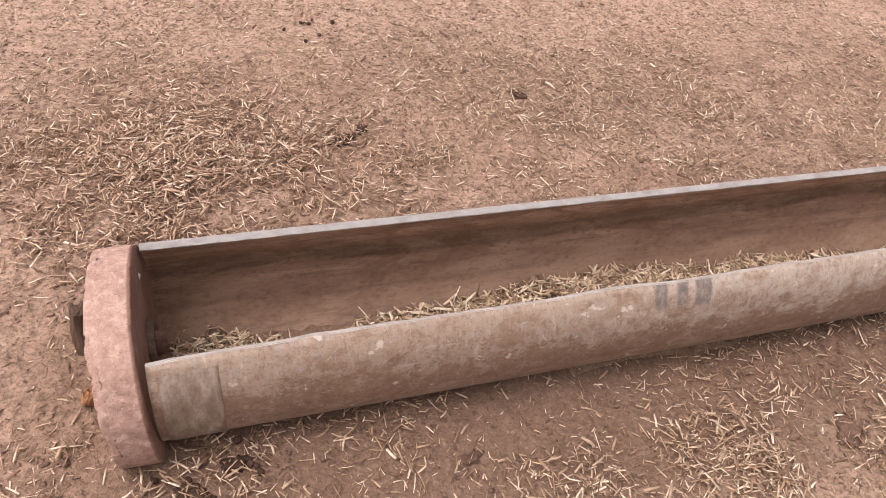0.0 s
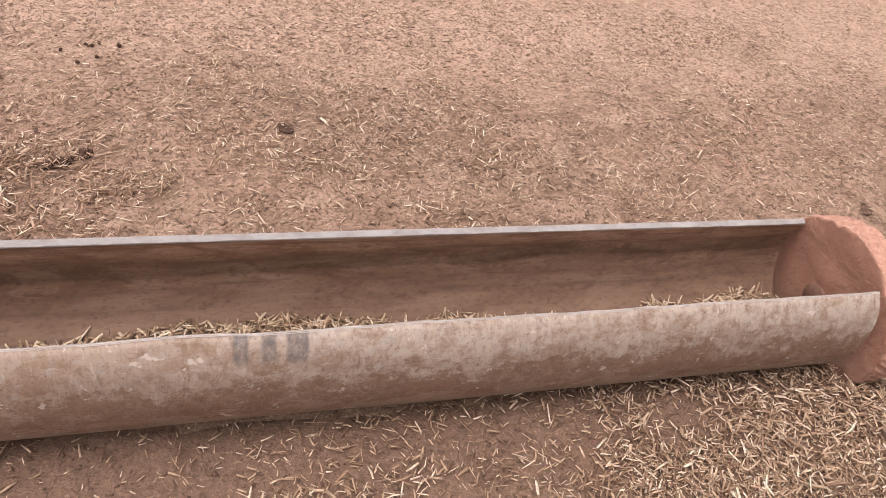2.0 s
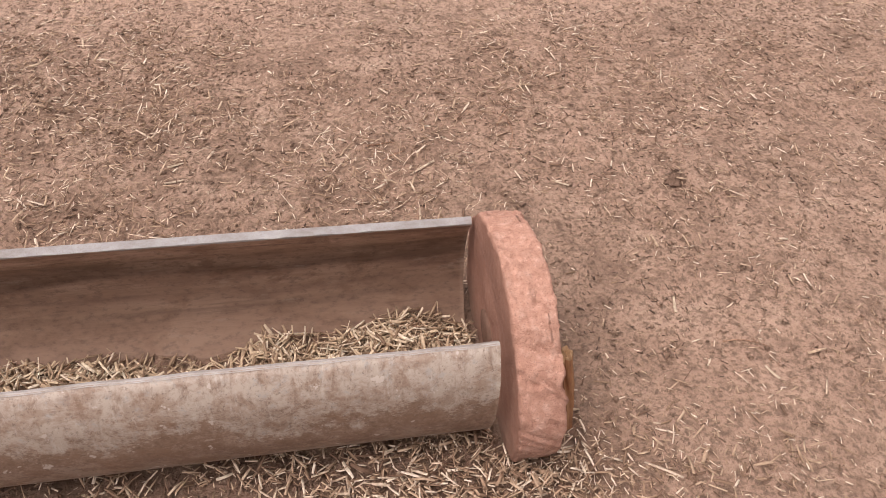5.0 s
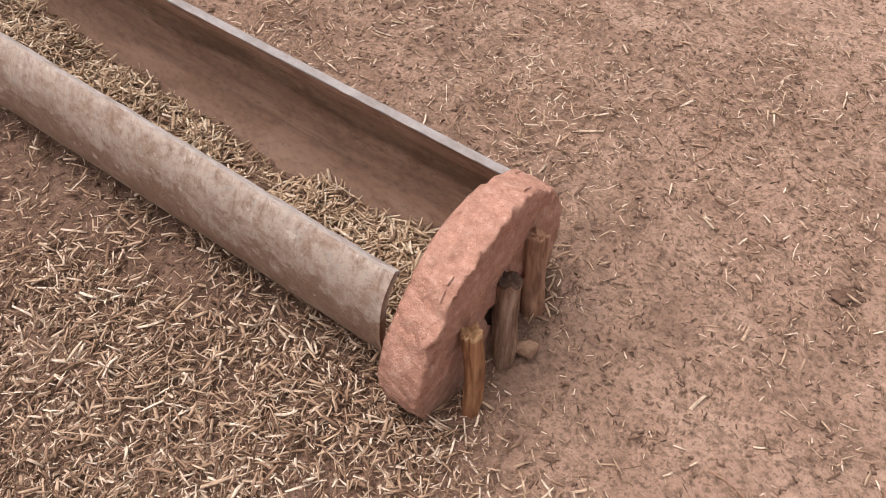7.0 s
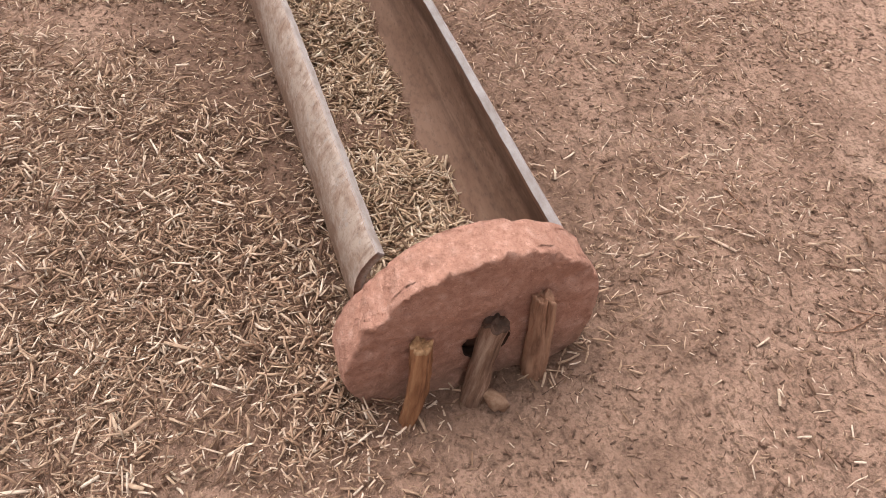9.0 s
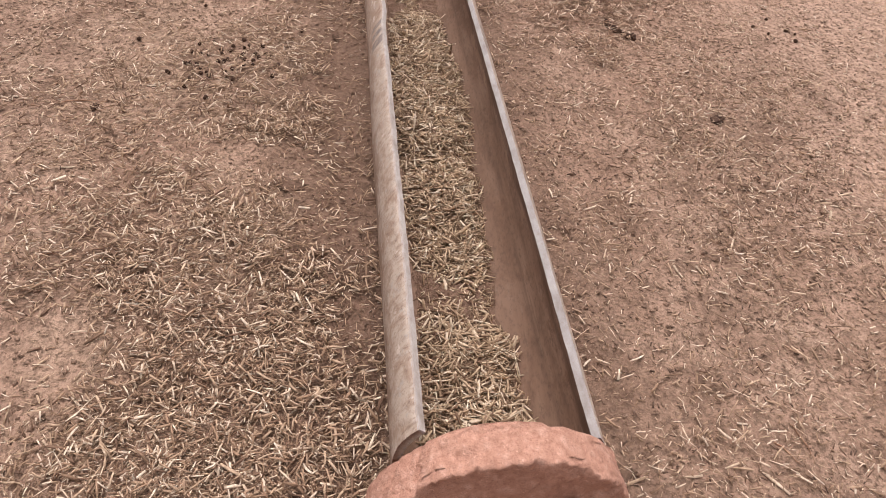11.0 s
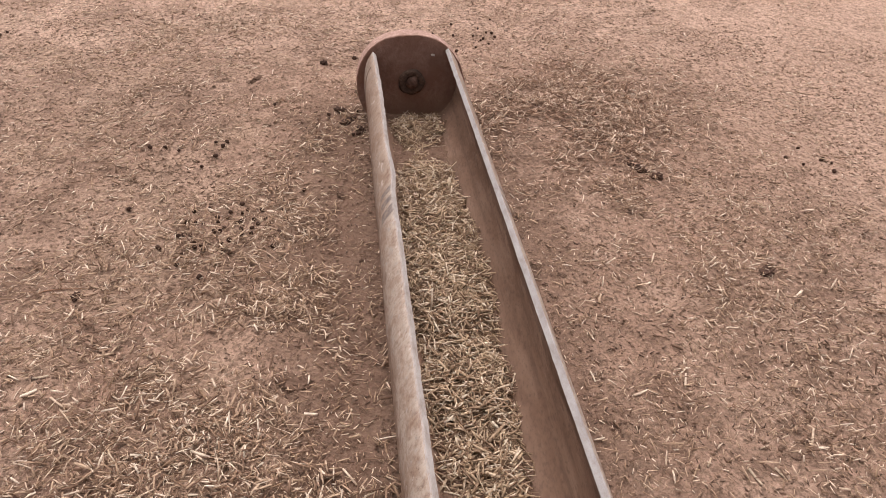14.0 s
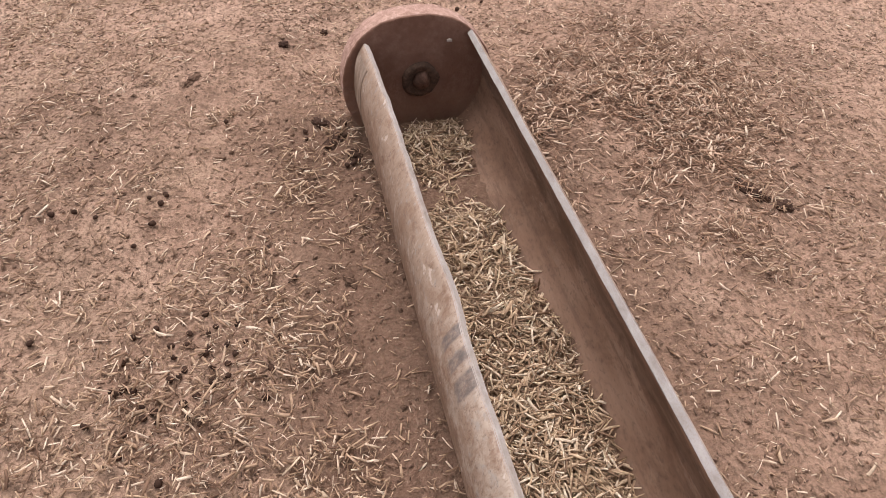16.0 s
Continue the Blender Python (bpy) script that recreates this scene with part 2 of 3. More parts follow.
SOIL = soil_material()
STRAW = straw_material("dry_chopped_straw", (0.170, 0.096, 0.060), (0.392, 0.248, 0.156), (0.605, 0.428, 0.288), (0.880, 0.722, 0.560))
FODDER = straw_material("greenish_chopped_fodder", (0.225, 0.140, 0.086), (0.475, 0.333, 0.210), (0.650, 0.486, 0.324), (0.840, 0.700, 0.535))
OLD_STRAW = straw_material("decayed_brown_straw", (0.185, 0.102, 0.064), (0.410, 0.248, 0.162), (0.600, 0.408, 0.282), (0.830, 0.655, 0.500))
DARK_STRAW = straw_material("trodden_brown_chaff", (0.085, 0.048, 0.032), (0.150, 0.088, 0.060), (0.240, 0.148, 0.102), (0.400, 0.270, 0.195))
BRIGHT = straw_material("bleached_straw", (0.50, 0.38, 0.26), (0.60, 0.47, 0.34), (0.68, 0.55, 0.41), (0.78, 0.66, 0.52))
OUTER, INNER = shell_outer_material(), shell_inner_material()
EDGE = cut_edge_material("pale_cut_edge", (0.280, 0.238, 0.215), (0.375, 0.338, 0.320), (0.450, 0.412, 0.392))
EDGE_DUSTY = cut_edge_material("dusty_cut_edge", (0.310, 0.250, 0.212), (0.430, 0.372, 0.335), (0.520, 0.470, 0.440))
STONE_R = sandstone_material("pink_sandstone", (0.395, 0.198, 0.138), (0.535, 0.288, 0.206), (0.650, 0.398, 0.305), (0.300, 0.150, 0.104), -0.045, -1)
STONE_L = sandstone_material("brown_sandstone", (0.355, 0.214, 0.168), (0.490, 0.312, 0.250), (0.640, 0.440, 0.362), (0.225, 0.118, 0.082), 0.040, 1)
WOOD_BROWN = wood_material("brown_bark_wood", (0.105, 0.058, 0.037), (0.265, 0.155, 0.102), (0.470, 0.325, 0.235))
WOOD_PLUG = wood_material("reddish_dark_wood", (0.060, 0.031, 0.022), (0.112, 0.060, 0.042), (0.190, 0.105, 0.076))
WOOD_TAN = wood_material("tan_split_wood", (0.170, 0.085, 0.050), (0.400, 0.220, 0.138), (0.530, 0.320, 0.205))
WOOD_ORANGE = wood_material("orange_split_wood", (0.120, 0.050, 0.028), (0.360, 0.165, 0.078), (0.490, 0.260, 0.130))
WOOD_DARK = wood_material("dark_old_wood", (0.060, 0.036, 0.026), (0.110, 0.066, 0.046), (0.200, 0.120, 0.085))
DUNG = lump_material("dark_dry_dung", (0.058, 0.033, 0.024), (0.140, 0.083, 0.059))
CLOD = lump_material("brown_dung_clump", (0.120, 0.072, 0.050), (0.240, 0.150, 0.105))
DRY_DUNG = lump_material("half_dry_dung", (0.080, 0.046, 0.034), (0.180, 0.110, 0.077))
CRUMB = soil_material()
CRUMB.name = "soil_crumbs"


# ---------- mesh helpers ----------
RNG = np.random.default_rng(7)


def vnoise(x, y, seed=0):
    """Smooth value noise on the unit lattice, about -1 to 1."""
    xi, yi = np.floor(x).astype(np.int64), np.floor(y).astype(np.int64)
    fx, fy = x - xi, y - yi
    fx, fy = fx * fx * (3 - 2 * fx), fy * fy * (3 - 2 * fy)

    def h(a, b):
        n = (a * 374761393 + b * 668265263 + seed * 974634777) & 0xFFFFFFFF
        n = ((n ^ (n >> 13)) * 1274126177) & 0xFFFFFFFF
        return ((n ^ (n >> 16)) & 0xFFFF) / 32767.5 - 1

    return (h(xi, yi) * (1 - fx) + h(xi + 1, yi) * fx) * (1 - fy) + (h(xi, yi + 1) * (1 - fx) + h(xi + 1, yi + 1) * fx) * fy


def mesh_of(name, verts, faces, mats, smooth=True, index=None):
    """verts (n, 3) and quads (m, 4) as arrays."""
    me = bpy.data.meshes.new(name)
    verts, faces = np.asarray(verts, np.float32), np.asarray(faces, np.int32)
    k = faces.shape[1]
    me.vertices.add(len(verts))
    me.vertices.foreach_set("co", verts.ravel())
    me.loops.add(faces.size)
    me.loops.foreach_set("vertex_index", faces.ravel())
    me.polygons.add(len(faces))
    me.polygons.foreach_set("loop_start", np.arange(0, faces.size, k, dtype=np.int32))
    me.polygons.foreach_set("use_smooth", np.full(len(faces), smooth))
    for m in mats:
        me.materials.append(m)
    if index is not None:
        me.polygons.foreach_set("material_index", np.asarray(index, np.int32))
    me.update(calc_edges=True)
    me.validate()
    return me


def grid_faces(rows, cols, wrap=False):
    r, c = np.meshgrid(np.arange(rows - 1), np.arange(cols if wrap else cols - 1), indexing="ij")
    n = (c + 1) % cols
    return np.stack([r * cols + c, r * cols + n, (r + 1) * cols + n, (r + 1) * cols + c], -1).reshape(-1, 4)


def bm_object(name, bm, material, parent=None, label="", smooth=True):
    me = bpy.data.meshes.new(name)
    bmesh.ops.recalc_face_normals(bm, faces=bm.faces[:])
    for f in bm.faces:
        f.smooth = smooth
    bm.to_mesh(me)
    bm.free()
    me.materials.append(material)
    ob = new(name, me)
    ob.parent = parent
    return tagged(ob, label)


def mesh_part(name, me, parent, label=""):
    ob = new(name, me)
    ob.parent = parent
    return tagged(ob, label)


# ---------- ground ----------
def bell(x, y, cx, cy, sx, sy):
    return np.exp(-0.5 * (((x - cx) / sx) ** 2 + ((y - cy) / sy) ** 2))


def ground_height(x, y):
    z = 0.010 * vnoise(x * 1.7, y * 1.7, 1) + 0.006 * vnoise(x * 5, y * 5, 2)
    rough = 0.6 + 0.4 * np.tanh(1.5 * vnoise(x * 0.8, y * 0.8, 3) + np.where(y > 0.2, 0.5, -0.2))
    z += rough * (0.008 * vnoise(x * 12, y * 12, 4) + 0.007 * vnoise(x * 25, y * 25, 5))
    # trodden plates and crumbs, sharper where hooves have broken the crust
    broken = np.clip(0.45 + 0.9 * vnoise(x * 1.9, y * 1.9, 6), 0.1, 1.0)
    z += broken * (0.0075 * (0.35 - np.abs(vnoise(x * 19 + 0.4 * y, y * 23, 7))) + 0.0050 * np.clip(vnoise(x * 36, y * 41, 8), -0.2, 0.7))
    z += 0.045 * bell(x, y, 0.09, 0.66, 0.30, 0.20)
    z += 0.018 * bell(x, y, 2.75, -0.62, 0.55, 0.20)
    z += 0.012 * bell(x, y, 1.75, -1.2, 0.45, 0.3)
    z -= 0.012 * bell(x, y, 1.2, -0.55, 0.8, 0.10)
    z += 0.06 * bell(x, y, -0.75, -0.95, 0.45, 0.45) + 0.05 * bell(x, y, 1.9, -1.75, 0.9, 0.35)
    return z


def build_ground():
    xs = np.r_[-2500, -400, -90, -25, -9, -5, np.arange(-3.5, -1.92, 0.04), np.arange(-1.9, 5.0, 0.015), np.arange(5.03, 6.6, 0.05), 8, 12, 28, 100, 420, 2500]
    ys = np.r_[-2500, -400, -90, -25, -9, -6, np.arange(-4.4, -2.32, 0.04), np.arange(-2.3, 2.6, 0.015), np.arange(2.63, 3.6, 0.05), 5, 9, 26, 100, 420, 2500]
    x, y = np.meshgrid(xs, ys, indexing="ij")
    z = ground_height(x, y)
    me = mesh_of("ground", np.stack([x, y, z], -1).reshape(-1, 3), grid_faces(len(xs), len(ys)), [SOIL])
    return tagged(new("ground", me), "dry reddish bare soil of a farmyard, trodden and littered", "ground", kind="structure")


build_ground()

# ---------- trough ----------
YC, ZC, R_OUT, R_IN = -0.182, 0.185, 0.252, 0.232
PIPE_LEN = 3.125


def rim_near(x):
    return 0.350 + 0.008 * np.clip(x / 0.35, 0, 1) + 0.004 * np.exp(-((x - 1.15) / 0.12) ** 2) + 0.002 * vnoise(x * 2.3, 0 * x, 11) + 0.0010 * vnoise(x * 17, 0 * x, 12)


def rim_far(x):
    return 0.351 - 0.0105 * x + 0.0008 * vnoise(x * 5, 0 * x, 13)


def bulge(x, a):
    """Small dents of the near wall, in metres of radius."""
    near = np.clip(-np.cos(a), 0, 1) ** 2
    flat = np.clip((a - 2.55) / 0.5, 0, 1) * np.clip((4.7 - a) / 0.8, 0, 1)
    return -0.013 * flat * flat * (3 - 2 * flat) + near * (0.003 * vnoise(x * 2.2, a * 0.8, 14) - 0.015 * np.exp(-((x - 1.17) / 0.09) ** 2 - ((a - 2.45) / 0.28) ** 2))


def arc(x, radius, n):
    """Angles from the near rim down and up to the far rim, and the points on that radius."""
    a0 = np.pi - np.arcsin((rim_near(x) - ZC) / R_OUT)
    a1 = 2 * np.pi + np.arcsin((rim_far(x) - ZC) / R_OUT)
    s = np.linspace(0, 1, n)
    a = a0[:, None] * (1 - s) + a1[:, None] * s
    r = radius + bulge(x[:, None], a)
    return np.stack([np.repeat(x[:, None], n, 1), YC + r * np.cos(a), ZC + r * np.sin(a)], -1)


def build_trough():
    base = tagged(new("feed_trough"), "long weathered grey-brown pipe trough, open-topped, partly filled with straw", "trough")
    n = 56
    x = np.linspace(0, PIPE_LEN, 260)
    outer, inner = arc(x, R_OUT, n), arc(x, R_IN, n)[:, ::-1]
    for half in (outer, inner):
        lean = np.clip((half[..., 1] - YC + 0.19) / 0.38, 0, 1)
        left, right = np.clip(1 - x / 0.3, 0, 1)[:, None], np.clip(1 - (PIPE_LEN - x) / 0.3, 0, 1)[:, None]
        half[..., 0] += left * (-0.018 - 0.008 * lean) + right * (-0.010 + 0.020 * lean)
    ring = np.concatenate([outer, inner], 1)
    faces = grid_faces(len(x), 2 * n, wrap=True)
    col = np.tile(np.arange(2 * n), len(x) - 1)
    index = np.where(col < n - 1, 0, np.where((col >= n) & (col < 2 * n - 1), 1, 2))
    caps = []
    for row, flip in ((0, 0), (len(x) - 1, 1)):
        for j in range(n - 1):
            q = [row * 2 * n + k for k in (j, j + 1, 2 * n - 2 - j, 2 * n - 1 - j)]
            caps.append(q[::-1] if flip else q)
    faces = np.concatenate([faces, caps])
    index = np.r_[index, np.full(len(caps), 0)]
    mesh_part("shell", mesh_of("shell", ring.reshape(-1, 3), faces, [OUTER, INNER, EDGE], True, index), base)
    # the sawn edges, a hair proud of the wall
    for near in (True, False):
        rows = []
        o, i = (outer[:, 0], inner[:, -1]) if near else (outer[:, -1], inner[:, 0])
        d = (i - o) / np.linalg.norm(i - o, axis=1)[:, None]
        chip = 0.0012 * vnoise(x * 37, 0 * x + near, 15)[:, None]
        up = np.cross(d, (1.0, 0, 0)) * (1 if near else -1)
        up *= np.sign(up[:, 2:])
        e = 0.0022
        rows = [o - d * (0.0006 + 0.5 * chip) - up * 0.003, o + d * (0.0012 + chip) + up * e, i - d * (0.0012 + chip) + up * e, i + d * (0.0006 + 0.5 * chip) - up * 0.003]
        v = np.stack(rows, 1)
        f = grid_faces(len(x), 4)
        if not near:
            f = f[:, ::-1]
        ends = [[0, 1, 2, 3], [(len(x) - 1) * 4 + k for k in (3, 2, 1, 0)]]
        mesh_part("sawn_edge", mesh_of("sawn_edge", v.reshape(-1, 3), np.concatenate([f, ends]), [EDGE_DUSTY if near else EDGE], False), base, "dusty worn pipe edge" if near else "pale grey sawn pipe edge")
    # cast collar at the brown stone's end
    xs = np.r_[0.0, 0.002, np.linspace(0.01, 0.124, 8), 0.131, 0.133]
    lift = np.r_[0.0, 0.0035, np.full(8, 0.004), 0.0035, 0.0]
    v = arc(xs, R_OUT, 40)[:, 1:34]
    c = np.array([0, YC, ZC])
    w = v - c
    w[..., 0] = 0
    v = v + w / np.linalg.norm(w, axis=-1, keepdims=True) * (lift[:, None, None] - 0.001)
    mesh_part("collar", mesh_of("collar", v.reshape(-1, 3), grid_faces(len(xs), 33), [COLLAR]), base, "greyish green collar band at the pipe's end")
    return base


def collar_material():
    s = Mat("grey_green_collar", 0.65, 0.3)
    a, b = s.noise(24, 5, 0.7, s.scaled(1.6, 1, 0.5)), s.noise(130, 4, 0.7)
    c = s.ramp(a, (0.30, (0.170, 0.113, 0.080)), (0.5, (0.265, 0.190, 0.142)), (0.70, (0.420, 0.335, 0.275)))
    c = s.mix(s.ramp(b, (0.34, 0.5), (0.46, 0.0)), c, (0.17, 0.13, 0.10))
    return s.done(c, (b, 0.4, 0.0015))


COLLAR = collar_material()
build_trough()


# hole walls coloured dark to stand for the shade behind the stake
HOLE_SHADE = lump_material("shaded_hole_wall", (0.080, 0.048, 0.035), (0.145, 0.088, 0.062))


# ---------- end stones ----------
def stone_disc(name, centre, radius, x0, x1, rough, facet, seed, mat, hole=0.0, inward=1, wide=0.0, lean=0.0):
    """A rough round stone, standing on edge across x. Local x runs from -half to half."""
    half = (x1 - x0) / 2
    na = 236
    ang = np.linspace(0, 2 * np.pi, na, endpoint=False)
    edge = 0.006
    prof = []
    rin = hole if hole else 0.004
    for r in np.linspace(rin, radius - edge, 22):
        prof.append((-half, r))
    for k in (0.3, 0.6):
        prof.append((-half + edge * (1 - math.cos(k * math.pi / 2)), radius - edge + edge * math.sin(k * math.pi / 2)))
    for t in np.linspace(-half + edge, half - edge, 24):
        prof.append((t, radius))
    for k in (0.6, 0.3):
        prof.append((half - edge * (1 - math.cos(k * math.pi / 2)), radius - edge + edge * math.sin(k * math.pi / 2)))
    for r in np.linspace(radius - edge, rin, 22):
        prof.append((half, r))
    if hole:
        for t in np.linspace(half, -half, 6)[1:]:
            prof.append((t, rin))
    p = np.array(prof)
    px, pr = np.repeat(p[:, :1], na, 1), np.repeat(p[:, 1:], na, 1)
    a = np.repeat(ang[None], len(p), 0)
    cyc = lambda f, s: vnoise(f * np.cos(a) * pr / 0.1 + 40, f * np.sin(a) * pr / 0.1 + px * f * 7, s)
    rim = np.clip((pr - (radius - 0.05)) / 0.05, 0, 1)
    wob = 0.010 * np.sin(2 * a + seed) + 0.006 * np.sin(3 * a + 2.1 * seed) + 0.004 * np.sin(5 * a + seed)
    chip = cyc(2.2, seed) * 0.5 + (0.4 - np.abs(cyc(3.6, seed + 1))) * 0.8 + (0.4 - np.abs(cyc(7.5, seed + 2))) * 0.5 + cyc(17, seed + 6) * 0.16
    rr = pr + rim * (wob * 0.6 + rough * chip)
    side = np.sign(px) * (np.abs(px) > half - 0.02)
    flat = facet * (cyc(1.6, seed + 3) * 0.8 + cyc(4, seed + 4) * 0.4 + cyc(12, seed + 5) * 0.2)
    xx = px + side * (flat - 0.016 * rim * np.clip(chip, 0, 1)) * np.where(px * inward < 0, 0.35, 1.0)
    inner_part = np.clip(1 - rr / radius, 0, 1) if hole else 0 * rr
    v = np.stack([xx, rr * np.cos(a) + 0.026 * inner_part, rr * np.sin(a) - 0.024 * inner_part], -1).reshape(-1, 3)
    v[:, 1] = v[:, 1] * (1 + wide) + wide * radius
    v[:, 2] *= np.where(v[:, 2] > 0, 1 - 0.65 * wide, 1)
    f = grid_faces(len(p), na, wrap=True)
    index = np.repeat([1 if hole and k >= len(p) - 6 else 0 for k in range(len(p) - 1)], na)
    ob = new(name, mesh_of(name, v, f, [mat, HOLE_SHADE], True, index))
    ob.matrix_world = pose((x0 + x1) / 2, *centre, 0, lean, 0)
    return ob


stone_r = tagged(stone_disc("end_stone", (-0.206, 0.146), 0.275, 3.152, 3.253, 0.0105, 0.009, 5, STONE_R, hole=0.052, inward=1, wide=0.06, lean=-2.5),
                 "rough-hewn pink sandstone disc closing the trough's staked end", "stone", "end stones")
stone_l = tagged(stone_disc("end_stone", (-0.183, 0.153), 0.275, -0.121, -0.024, 0.0035, 0.003, 9, STONE_L, inward=-1, lean=-2.5),
                 "worn brown sandstone disc with a wooden plug closing the trough", "stone", "end stones")


FILL = lump_material("packed_dirt", (0.150, 0.082, 0.058), (0.260, 0.150, 0.105))


def lathe(name, prof, na, mat, parent=None, wob=0.0, seed=0, label=""):
    """A turned, slightly irregular body along local z: rows of (z, radius)."""
    a = np.linspace(0, 2 * np.pi, na, endpoint=False)
    v = []
    for z, r in prof:
        k = 1 + wob * (vnoise(np.cos(a) * 2 + 9, np.sin(a) * 2 + z * 25, seed) + 0.5 * vnoise(np.cos(a) * 5 + 9, np.sin(a) * 5 + z * 12, seed + 1))
        v.append(np.stack([r * k * np.cos(a), r * k * np.sin(a), np.full(na, z)], -1))
    ob = new(name, mesh_of(name, np.concatenate(v), grid_faces(len(prof), na, wrap=True), [mat]))
    ob.parent = parent
    return tagged(ob, label)


plug = lathe("plug", [(-0.06, 0.001), (-0.06, 0.034), (0.010, 0.033), (0.028, 0.030), (0.040, 0.021), (0.043, 0.001)], 20, WOOD_PLUG, stone_l, 0.10, 31, "stub of a round wooden plug")
plug.matrix_local = pose(0.045, 0.008, 0.026, 0, 97, -6)
ring = lathe("plug_collar", [(-0.02, 0.028), (-0.01, 0.060), (0.006, 0.069), (0.018, 0.062), (0.020, 0.050), (0.008, 0.028)], 28, WOOD_DARK, stone_l, 0.06, 33, "dark ring round the plug")
ring.matrix_local = pose(0.046, 0.002, 0.024, 0, 90, 0)


fill = lathe("hole_fill", [(-0.020, 0.001), (-0.018, 0.030), (-0.014, 0.056), (0.060, 0.056), (0.066, 0.030), (0.062, 0.001)], 24, FILL, stone_r, 0.05, 37, "packed dirt in the stone's hole")
fill.matrix_local = pose(-0.040, 0.038, -0.019, 0, 90, 0)


def lump(name, size, mat, seed, parent=None, sub=2, flat=0.7, amp=0.35):
    bm = bmesh.new()
    bmesh.ops.create_icosphere(bm, subdivisions=sub, radius=1)
    for v in bm.verts:
        k = 1 + amp * noise.noise(v.co * 1.3 + Vector((seed * 3.1, 0, 0))) + amp * 0.5 * noise.noise(v.co * 3.2 + Vector((0, seed * 1.7, 0)))
        v.co = Vector((v.co.x * size[0], v.co.y * size[1], v.co.z * size[2])) * k
    return bm_object(name, bm, mat, parent)


PALE = lump_material("pale_chip", (0.62, 0.52, 0.45), (0.78, 0.70, 0.62))
chip = lump("chip", (0.006, 0.014, 0.010), PALE, 3, stone_l, 1)
chip.matrix_local = pose(0.046, 0.112, 0.162)
tagged(chip, "pale chipped spot in the stone")


# ---------- stakes behind the stones ----------
def stake(foot, top, r0, r1, mat, label, seed, split=0.0, head=None, flat=1.0):
    """A rough wooden stake driven into the soil from foot to top, with a splintered head."""
    f, t = Vector(foot), Vector(top)
    length = (t - f).length
    na, nz = 40, 44
    a = np.linspace(0, 2 * np.pi, na, endpoint=False)
    rows = []
    for k in range(nz):
        s = -0.25 + 1.25 * k / (nz - 1)
        z = s * length
        r = r0 + (r1 - r0) * max(s, 0)
        q = 1 + 0.20 * vnoise(np.cos(a) * 1.5 + 5, np.sin(a) * 1.5 + z * 11, seed) + 0.10 * vnoise(a * 5, a * 0 + z * 26, seed + 1) + 0.05 * vnoise(a * 9, a * 0 + z * 90, seed + 3)
        for c0, wd in ((1.2, 0.16), (3.4, 0.10), (4.9, 0.13)):
            gap = np.mod(a - c0 + 0.25 * math.sin(z * 22 + c0 + seed) + np.pi, 2 * np.pi) - np.pi
            q = q - split * np.exp(-((gap / wd) ** 2)) * (0.5 + 0.5 * min(1, max(0, s)))
        jag = (0.016 * vnoise(np.cos(a) * 1.6 + 2, np.sin(a) * 1.6, seed + 2) + 0.004 * vnoise(np.cos(a) * 5, np.sin(a) * 5 + 3, seed + 5)) * min(1, max(0, (k - nz + 5) / 4))
        bend = 0.007 * math.sin(s * 4 + seed)
        rows.append(np.stack([r * q * np.cos(a) * flat + bend, r * q * np.sin(a), z + jag], -1))
    last = rows[-1]
    mid = last.mean(0)
    for k, dz in ((0.82, 0.001), (0.55, -0.005), (0.3, 0.002), (0.02, -0.003)):
        w = 0.006 * vnoise(np.cos(a) * 4 * k, np.sin(a) * 4 * k + 7, seed + 7)
        cap = mid + (last - mid) * k + np.array([0, 0, dz])
        cap[:, 2] += w
        rows.append(cap)
    ob = new("wooden_stake", mesh_of("wooden_stake", np.concatenate(rows), grid_faces(len(rows), na, wrap=True), [mat, head or mat], True, np.repeat([0] * (nz - 2) + [1] * 5, na)))
    ob.matrix_world = Matrix.Translation(f) @ (t - f).to_track_quat("Z", "Y").to_matrix().to_4x4()
    return tagged(ob, label, "stake", "stakes behind the stones")


WOOD_PALE = wood_material("pale_splintered_wood", (0.220, 0.115, 0.055), (0.410, 0.238, 0.122), (0.540, 0.345, 0.195))
stake((3.312, -0.366, 0), (3.276, -0.322, 0.238), 0.019, 0.025, WOOD_ORANGE, "split orange-brown wooden stake holding the stone", 3, 0.45, WOOD_PALE)
stake((3.297, -0.208, 0), (3.266, -0.152, 0.223), 0.028, 0.027, WOOD_BROWN, "brown bark-covered stake leaning against the stone", 5, 0.12, WOOD_DARK)
stake((3.282, -0.050, 0), (3.266, -0.062, 0.269), 0.029, 0.025, WOOD_TAN, "thick split weathered stake against the stone", 8, 0.5, WOOD_TAN, 0.8)
stake((-0.215, -0.015, 0), (-0.200, -0.008, 0.150), 0.026, 0.024, WOOD_DARK, "dark old stake behind the brown stone", 12, 0.2)
stake((-0.200, -0.195, 0), (-0.187, -0.200, 0.050), 0.018, 0.016, WOOD_ORANGE, "short orange-brown stake behind the brown stone", 15, 0.2)
WEDGE = lump_material("tan_stone", (0.30, 0.18, 0.115), (0.48, 0.31, 0.21))
wedge = tagged(lump("stone", (0.030, 0.020, 0.022), WEDGE, 6, None, 2, 0.8, 0.8), "small tan stone lying beside the stakes", "stone")
wedge.matrix_world = pose(3.340, -0.168, 0.016, 10, 60, 30)


